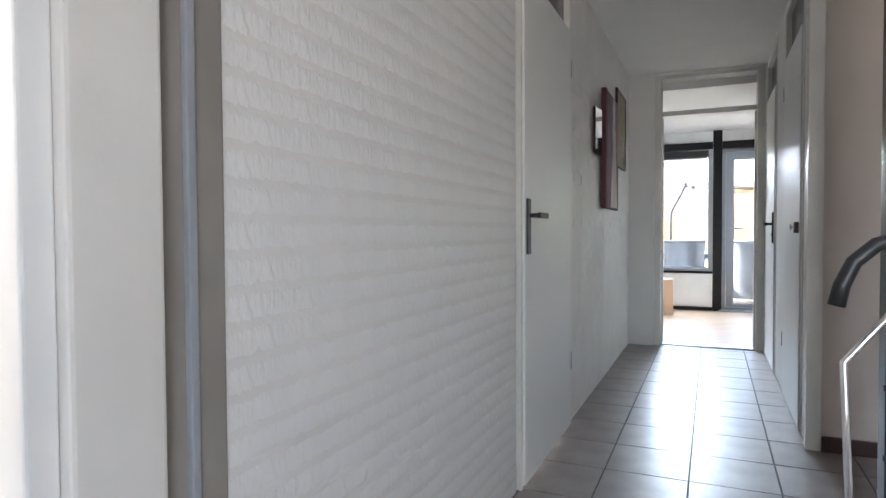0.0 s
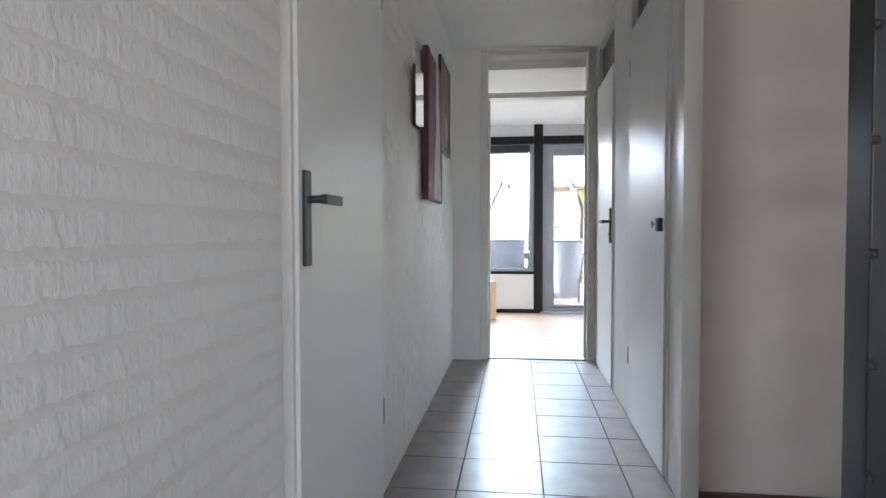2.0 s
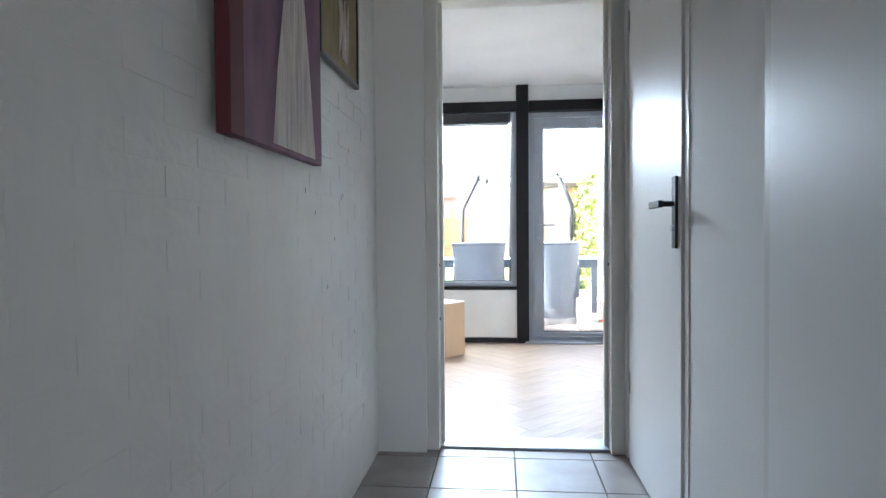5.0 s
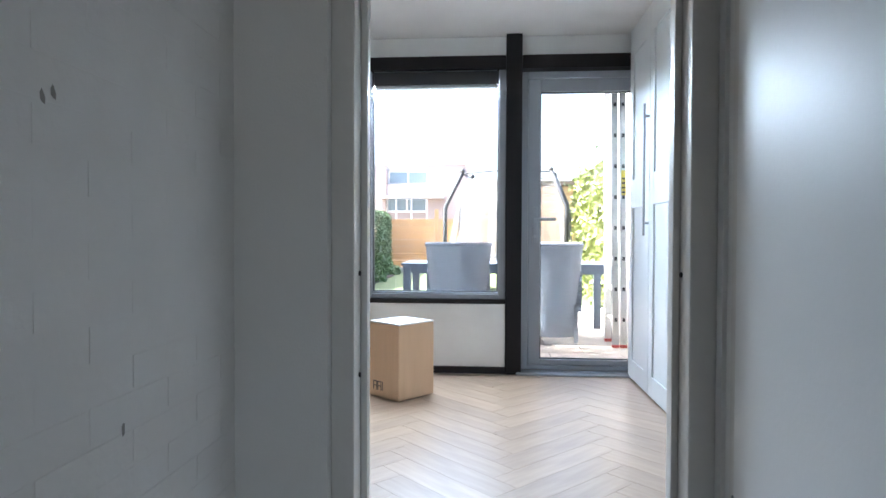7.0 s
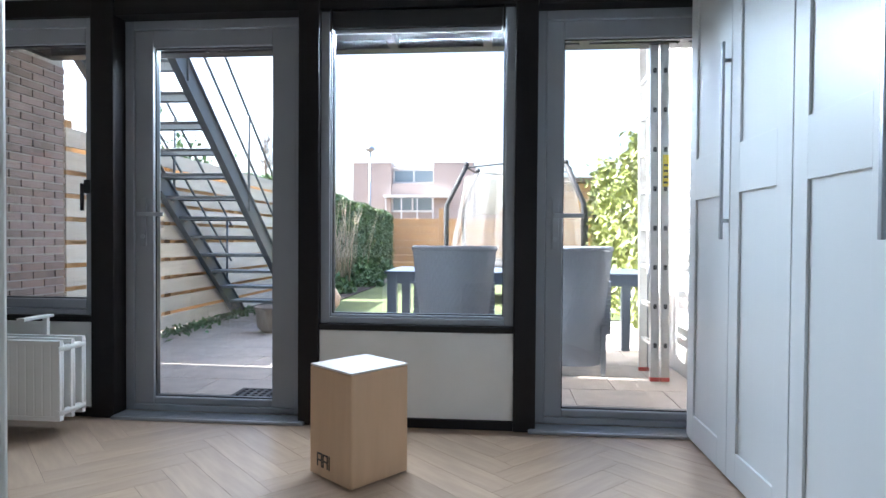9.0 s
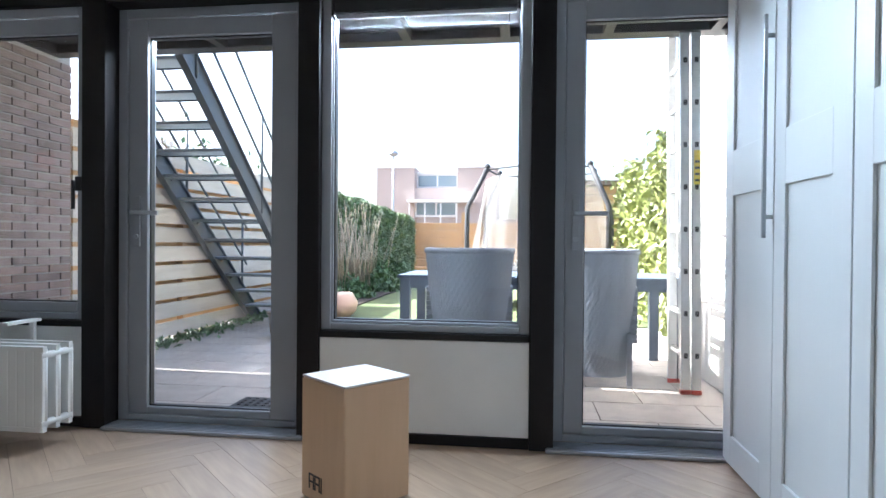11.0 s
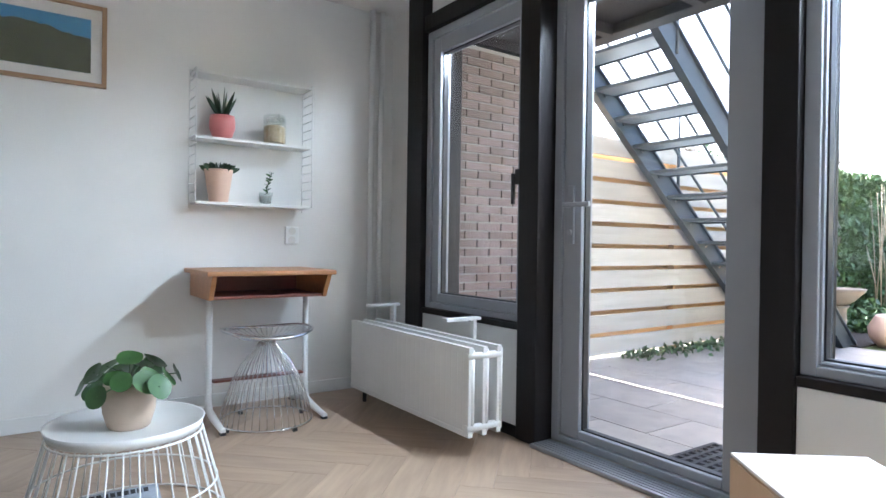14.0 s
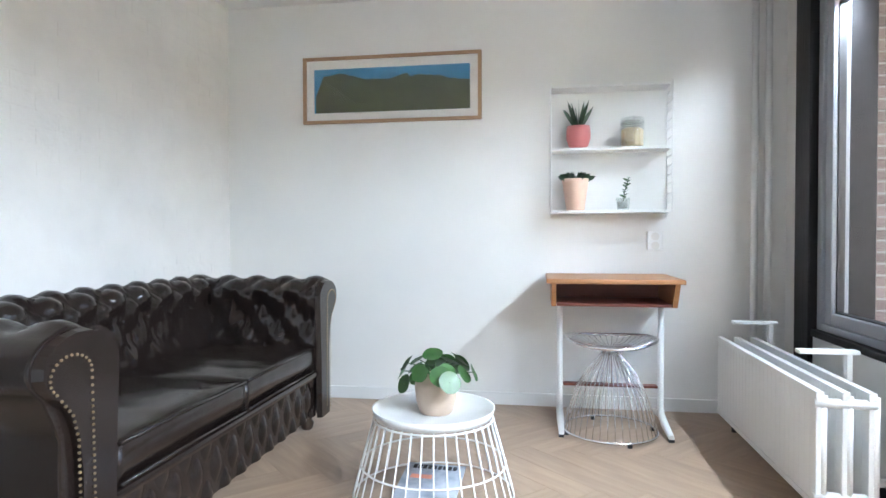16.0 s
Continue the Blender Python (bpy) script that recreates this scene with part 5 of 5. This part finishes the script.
Mm = pose(-1.865, 6.752, 0.026, 10, 0, 87)
part("pages", box(-0.11, -0.145, 0.001, 0.11, 0.145, 0.012, 0.002, Mm), MATTE, mg)
part("cover", box(-0.112, -0.147, 0.0122, 0.112, 0.147, 0.0142, 0, Mm), PAPER, mg)
b = bmesh.new()
for k in range(9):
    bx(b, -0.085 + k * 0.019, 0.11, 0.0145, -0.071 + k * 0.019, 0.135, 0.0152, Mm)
part("title_bars", b, INK, mg)
part("cover_band", box(-0.08, 0.045, 0.0145, 0.0, 0.07, 0.0152, 0, Mm), PINK, mg)
c = (-1.915, 6.772, TZ - 0.012)
t, top = pot("coin_plant", "round-leaved green plant in a beige clay pot", c, [(0.056, 0), (0.060, 0.004), (0.074, 0.05), (0.078, 0.10), (0.073, 0.135), (0.068, 0.134)], BEIGEP)
rnd = random.Random(21)
for i in range(21):
    a = i * 2.4 + rnd.uniform(-0.2, 0.2)
    q = 0.04 + 0.105 * (i / 21) ** 0.6
    z = top + 0.062 - 0.085 * (i / 21) + rnd.uniform(-0.02, 0.03)
    if i == 0:
        z = top + 0.085
    e = Vector((c[0] + q * math.cos(a), c[1] + q * math.sin(a), c[2] + z))
    b = bmesh.new()
    tube(b, [(c[0], c[1], c[2] + top - 0.02), (c[0] + q * 0.5 * math.cos(a), c[1] + q * 0.5 * math.sin(a), c[2] + z * 0.6 + 0.06), e], 0.002, 5)
    sm = part("stem", b, LEAF, t)
    b = bmesh.new()
    rr = rnd.uniform(0.028, 0.043)
    nrm = Vector((math.cos(a) * (0.5 + i * 0.05), math.sin(a) * (0.5 + i * 0.05), 1 - i * 0.022)).normalized()
    u = nrm.orthogonal().normalized()
    w = nrm.cross(u)
    cen = b.verts.new(e - nrm * 0.006)
    ring = [b.verts.new(e + (u * math.cos(k * 0.3927) + w * math.sin(k * 0.3927)) * rr + nrm * 0.002 * math.sin(k)) for k in range(16)]
    for k in range(16):
        b.faces.new((cen, ring[k], ring[(k + 1) % 16])).smooth = True
    part("leaf", b, LEAF, sm)

# chesterfield sofa
sf = thing("chesterfield_sofa", "dark brown buttoned leather chesterfield sofa against the wall", "sofa", (-1.755, 5.75, 0))
AX0, AX1, FY, BY = -2.67, -0.93, 6.10, 5.40      # body sides, front, back


def tuft(u, v):
    return (abs(math.sin(math.pi * (u + v))) * abs(math.sin(math.pi * (u - v)))) ** 0.45


def roll_sweep(n_along, length, place, step, u0=0.0, depth=0.034):
    """A buttoned back or arm: an inward face that rolls over at the top to a scroll; place(s, o, z) gives the point."""
    prof = [(0.015, 0.36), (0.012, 0.40), (0.016, 0.44), (0.022, 0.48), (0.03, 0.52), (0.036, 0.56), (0.036, 0.60), (0.028, 0.64)]
    prof += [(0.115 - 0.098 * math.cos(a), 0.645 + 0.088 * math.sin(a)) for a in [radians(d) for d in range(15, 235, 14)]]
    prof += [(0.165, 0.53), (0.15, 0.48), (0.15, 0.30), (0.15, 0.08)]
    bm = bmesh.new()
    acc, arc = 0.0, [0.0]
    for (a, b_), (c_, d_) in zip(prof, prof[1:]):
        acc += math.hypot(c_ - a, d_ - b_)
        arc.append(acc)
    rows = []
    for i in range(n_along + 1):
        s = length * i / n_along
        row = []
        for k, ((o, z), t_) in enumerate(zip(prof, arc)):
            k0, k1 = max(k - 1, 0), min(k + 1, len(prof) - 1)
            tx, tz = prof[k1][0] - prof[k0][0], prof[k1][1] - prof[k0][1]
            l_ = math.hypot(tx, tz) or 1
            nx, nz = -tz / l_, tx / l_
            h = depth * (tuft(s / step + u0, t_ / (step * 1.15)) - 0.55) if 0.03 < t_ < 0.47 else 0.0
            row.append(bm.verts.new(place(s, o + nx * h, z + nz * h)))
        rows.append(row)
    for a, b_ in zip(rows, rows[1:]):
        for k in range(len(prof) - 1):
            bm.faces.new((a[k], a[k + 1], b_[k + 1], b_[k])).smooth = True
    for row in (rows[0], rows[-1]):
        bm.faces.new(row)
    return bm


def button(p, r_=0.011):
    b = bmesh.new()
    bmesh.ops.create_uvsphere(b, u_segments=8, v_segments=6, radius=r_, matrix=Matrix.Translation(p))
    return b


back = part("backrest", roll_sweep(170, AX1 - AX0 - 0.24, lambda s, o, z: (AX0 + 0.12 + s, BY + 0.17 - o, z), 0.155), LEATHER, sf)
armf = part("armrest", roll_sweep(64, FY - BY - 0.03, lambda s, o, z: (AX0 + 0.21 - 1.35 * o, BY + 0.02 + s, z - 0.006), 0.155), LEATHER, sf)
armn = part("armrest", roll_sweep(64, FY - BY - 0.03, lambda s, o, z: (AX1 - 0.21 + 1.35 * o, BY + 0.02 + s, z - 0.006), 0.155), LEATHER, sf)
for arm, cx, sg in ((armf, AX0 + 0.055, -1), (armn, AX1 - 0.055, 1)):
    fp_ = [(-0.075, 0.07), (-0.08, 0.40), (-0.088, 0.60)] + [(0.09 * math.cos(radians(d)), 0.645 + 0.085 * math.sin(radians(d))) for d in range(190, -61, -18)] + [(0.03, 0.55), (0.012, 0.48), (0.005, 0.40), (0.005, 0.07)]
    b = bmesh.new()
    f0 = [b.verts.new((cx + sg * x * 1.42, FY - 0.012, z - 0.006)) for x, z in fp_]
    f1 = [b.verts.new((cx + sg * x * 1.3, FY + 0.012, 0.639 + (z - 0.645) * (0.93 if z > 0.6 else 1))) for x, z in fp_]
    b.faces.new(f0), b.faces.new(f1[::-1])
    for i in range(len(fp_)):
        b.faces.new((f0[i], f0[(i + 1) % len(fp_)], f1[(i + 1) % len(fp_)], f1[i]))
    sc_ = part("scroll_front", b, LEATHER, arm)
    path = [(-0.015, 0.10), (-0.015, 0.30), (-0.012, 0.48), (0.0, 0.54), (0.025, 0.58)] + [(0.002 + 0.047 * math.cos(radians(d)), 0.63 + 0.047 * math.sin(radians(d))) for d in range(-45, 181, 15)] + [(-0.046, 0.56), (-0.048, 0.40), (-0.05, 0.25), (-0.05, 0.10)]
    b = bmesh.new()
    tot = []
    for (xa, za), (xb, zb) in zip(path, path[1:]):
        m_ = max(1, int(math.hypot(xb - xa, zb - za) / 0.0145))
        tot += [(xa + (xb - xa) * k / m_, za + (zb - za) * k / m_) for k in range(m_)]
    for x, z in tot:
        bmesh.ops.create_icosphere(b, subdivisions=1, radius=0.0042, matrix=Matrix.Translation((cx + sg * (x + 0.028) * 1.3, FY + 0.013, z - 0.008)))
    part("nail_trim", b, BRASS, sc_, "row of brass nail heads")
for k in range(1, 13):
    for j, z in enumerate((0.47, 0.60)):
        s = 0.155 * (k + (0.5 if j else 0)) - 0.02
        if s < AX1 - AX0 - 0.3:
            part("button", button((AX0 + 0.12 + s, BY + 0.145 - 0.005 * j, z)), LEATHER, back)
part("base", box(AX0 + 0.03, BY + 0.03, 0.07, AX1 - 0.03, FY - 0.03, 0.29, 0.01), LEATHER, sf)
b = bmesh.new()
n, m_ = 110, 16
rows = [[b.verts.new((AX0 + 0.11 + (AX1 - AX0 - 0.22) * i / n, FY - 0.042 + 0.024 * tuft(i / n * 13, j / m_ * 1.0), 0.075 + 0.185 * j / m_)) for j in range(m_ + 1)] for i in range(n + 1)]
for a, c_ in zip(rows, rows[1:]):
    for j in range(m_):
        b.faces.new((a[j], c_[j], c_[j + 1], a[j + 1])).smooth = True
part("front_rail", b, LEATHER, sf, "deep-buttoned leather front rail")
part("rail_top", box(AX0 + 0.11, FY - 0.10, 0.262, AX1 - 0.11, FY - 0.002, 0.292, 0.012), LEATHER, sf)
mid = (AX0 + AX1) / 2
for x0, x1 in ((AX0 + 0.19, mid - 0.004), (mid + 0.004, AX1 - 0.19)):
    b = bmesh.new()
    nx_, ny_ = 26, 20
    top_ = [[b.verts.new((x0 + (x1 - x0) * i / nx_, BY + 0.16 + (FY - 0.012 - BY - 0.16) * j / ny_,
                          0.405 + 0.035 * max(0.0, math.sin(math.pi * i / nx_) * math.sin(math.pi * min(1, j / ny_ * 0.93 + 0.07))) ** 0.5 + 0.004 * noise.noise((i * 0.35, j * 0.22, x0)))) for j in range(ny_ + 1)] for i in range(nx_ + 1)]
    bot_ = [[b.verts.new((v.co.x, v.co.y, 0.294)) for v in r_] for r_ in top_]
    for i in range(nx_):
        for j in range(ny_):
            b.faces.new((top_[i][j], top_[i + 1][j], top_[i + 1][j + 1], top_[i][j + 1])).smooth = True
            b.faces.new((bot_[i][j], bot_[i][j + 1], bot_[i + 1][j + 1], bot_[i + 1][j]))
    for i in range(nx_):
        for j in (0, ny_):
            b.faces.new((top_[i][j], top_[i + 1][j], bot_[i + 1][j], bot_[i][j])).smooth = True
    for j in range(ny_):
        for i in (0, nx_):
            b.faces.new((top_[i][j], top_[i][j + 1], bot_[i][j + 1], bot_[i][j])).smooth = True
    cu = part("seat_cushion", b, LEATHER, sf)
    for z in (0.408, 0.30):
        b = bmesh.new()
        tube(b, [(x0 + 0.005, FY - 0.008, z), ((x0 + x1) / 2, FY - 0.006, z + 0.004), (x1 - 0.005, FY - 0.008, z)], 0.006, 6)
        part("piping", b, LEATHER, cu)
for x in (AX0 + 0.14, AX1 - 0.14):
    for y in (BY + 0.08, FY - 0.07):
        b = bmesh.new()
        lathe(b, [(0.02, 0), (0.028, 0.01), (0.033, 0.035), (0.022, 0.05), (0.032, 0.07)], (x, y, 0), 14)
        part("bun_foot", b, DKWOOD, sf, "dark turned wooden foot")

# ---- pieces of the floors and the rough brick wall ----
hall = bpy.data.objects["floor_hall"]
T = 0.333


def rect_piece(name, meshes, x0, y0, x1, y1, z0, z1, parent, material, bev=0.002):
    key = (name, round(x1 - x0, 3), round(y1 - y0, 3))
    if key not in meshes:
        meshes[key] = finish(box(-(x1 - x0) / 2, -(y1 - y0) / 2, z0, (x1 - x0) / 2, (y1 - y0) / 2, z1, 0), name, material)
    ob = new(name, meshes[key])
    ob.location = ((x0 + x1) / 2, (y0 + y1) / 2, 0)
    ob.parent = parent
    return ob


shared = {}
g = 0.0035
for i in range(-1, 8):
    for j in range(-18, 4):
        x0, x1 = -0.135 + i * T, -0.135 + (i + 1) * T
        y0, y1 = 4.561 + j * T, 4.561 + (j + 1) * T
        right = 2.2 if y0 < 3.0 else XR
        x0, x1, y0, y1 = max(x0, XL - 0.01), min(x1, right), max(y0, -1.25), min(y1, 5.658)
        if x1 - x0 > 0.03 and y1 - y0 > 0.03:
            rect_piece("floor_tile", shared, x0 + g, y0 + g, x1 - g, y1 - g, -0.008, 0.0, hall, TILE)

# herringbone planks, clipped to the room
room = bpy.data.objects["floor_room"]


def clip(poly, x0, y0, x1, y1):
    for ax, lim, sg in ((0, x0, 1), (0, x1, -1), (1, y0, 1), (1, y1, -1)):
        out = []
        for p, q in zip(poly, poly[1:] + poly[:1]):
            a, c_ = sg * (p[ax] - lim), sg * (q[ax] - lim)
            if a >= 0:
                out.append(p)
            if a * c_ < 0:
                t_ = a / (a - c_)
                out.append((p[0] + (q[0] - p[0]) * t_, p[1] + (q[1] - p[1]) * t_))
        poly = out
        if len(poly) < 3:
            return []
    return poly


PW, PL = 0.125, 0.625
for k in range(-26, 27):
    for s in range(-9, 10):
        for kind in (0, 1):
            ox, oy = k * PW + s * PL, k * PW - s * PL
            if kind == 0:
                r_ = (ox, oy, ox + PL, oy + PW)
            else:
                r_ = (ox + PL, oy + PW - PL, ox + PL + PW, oy + PW)
            e = 0.0006
            loc = [(r_[0] + e, r_[1] + e), (r_[2] - e, r_[1] + e), (r_[2] - e, r_[3] - e), (r_[0] + e, r_[3] - e)]
            ca_, sa_ = math.cos(radians(45)), math.sin(radians(45))
            poly = [(-0.6 + x * ca_ - y * sa_, 7.0 + x * sa_ + y * ca_) for x, y in loc]
            rot = 45 if kind == 0 else -45
            for bounds in ((XW + 0.001, 5.802, 1.70, 8.338), (XW + 0.001, YS + 0.002, XL - 0.132, 5.802)):
                pc = clip(poly, *bounds)
                if not pc:
                    continue
                cx = sum(p[0] for p in pc) / len(pc)
                cy = sum(p[1] for p in pc) / len(pc)
                inv = pose(cx, cy, 0, 0, 0, rot - 90).inverted()
                bm = bmesh.new()
                lo = [bm.verts.new(inv @ Vector((x, y, -0.008))) for x, y in pc]
                hi_ = [bm.verts.new(inv @ Vector((x, y, 0.0))) for x, y in pc]
                bm.faces.new(hi_), bm.faces.new(lo[::-1])
                for i in range(len(pc)):
                    bm.faces.new((lo[i], lo[(i + 1) % len(pc)], hi_[(i + 1) % len(pc)], hi_[i]))
                ob = new("plank", finish(bm, "plank", PLANK))
                ob.matrix_basis = pose(cx, cy, 0, 0, 0, rot - 90)
                ob.parent = room

# rough painted bricks of the hallway wall
wall_l = bpy.data.objects["wall_hall_left"]
rnd = random.Random(31)


def rough_brick(w, h):
    bm = bmesh.new()
    nx_, nz_ = 14, 4
    front = [[bm.verts.new((0.0018 + (0.0 if i in (0, nx_) else 0.0019 * noise.noise((i * 1.7 + w * 50 + rnd.random() * 0.2, j * 0.5, rnd.random() * 0.15 + w * 31)) + rnd.uniform(-0.0007, 0.0007)) - (0.0036 if j in (0, nz_) else 0.0),
                             w * (i / nx_ - 0.5), h * (j / nz_ - 0.5))) for j in range(nz_ + 1)] for i in range(nx_ + 1)]
    for i in range(nx_):
        for j in range(nz_):
            bm.faces.new((front[i][j], front[i + 1][j], front[i + 1][j + 1], front[i][j + 1])).smooth = True
    rim = [front[i][0] for i in range(nx_ + 1)] + [front[nx_][j] for j in range(1, nz_ + 1)] + [front[i][nz_] for i in range(nx_ - 1, -1, -1)] + [front[0][j] for j in range(nz_ - 1, 0, -1)]
    rim = [bm.verts.new(v.co) for v in rim]
    bk = [bm.verts.new((-0.006, v.co.y, v.co.z)) for v in rim]
    for i in range(len(rim)):
        bm.faces.new((rim[i], rim[(i + 1) % len(rim)], bk[(i + 1) % len(rim)], bk[i]))
    return finish(bm, "brick", BRICKP)


full = [rough_brick(0.2199, 0.0545) for _ in range(14)]
bits = {}
BH, BW = 0.0575, 0.22
for r_ in range(42):
    z = 0.03 + r_ * BH
    if z > ZC - 0.03:
        break
    a = 0.66 - (BW / 2 if r_ % 2 else 0)
    while a < 2.19:
        p, q = max(a, 0.66), min(a + BW, 2.191 - 0.004 * (r_ % 3))
        if q - p > 0.03:
            if q - p > BW - 0.005:
                me = rnd.choice(full)
            else:
                key = round(q - p, 2)
                me = bits.setdefault(key, rough_brick(key - 0.0003, 0.0545))
            ob = new("brick", me)
            ob.location = (XL - 0.012, (p + q) / 2, z)
            ob.rotation_euler = (rnd.gauss(0, 0.003), 0, rnd.gauss(0, 0.0006))
            ob.parent = wall_l
        a += BW

# patio slabs
pat = bpy.data.objects["patio"]
for j in range(11):
    for i in range(-1, 9):
        x0, x1 = -3.21 + i * 0.6 + (0.3 if j % 2 else 0), -3.21 + (i + 1) * 0.6 + (0.3 if j % 2 else 0)
        x0, x1 = max(x0, -3.21), min(x1, 1.55)
        if x1 - x0 > 0.05:
            rect_piece("slab", shared, x0 + 0.003, 8.665 + j * 0.4 + 0.003, x1 - 0.003, 8.665 + (j + 1) * 0.4 - 0.003, ZP - 0.02, ZP, pat, SLAB)
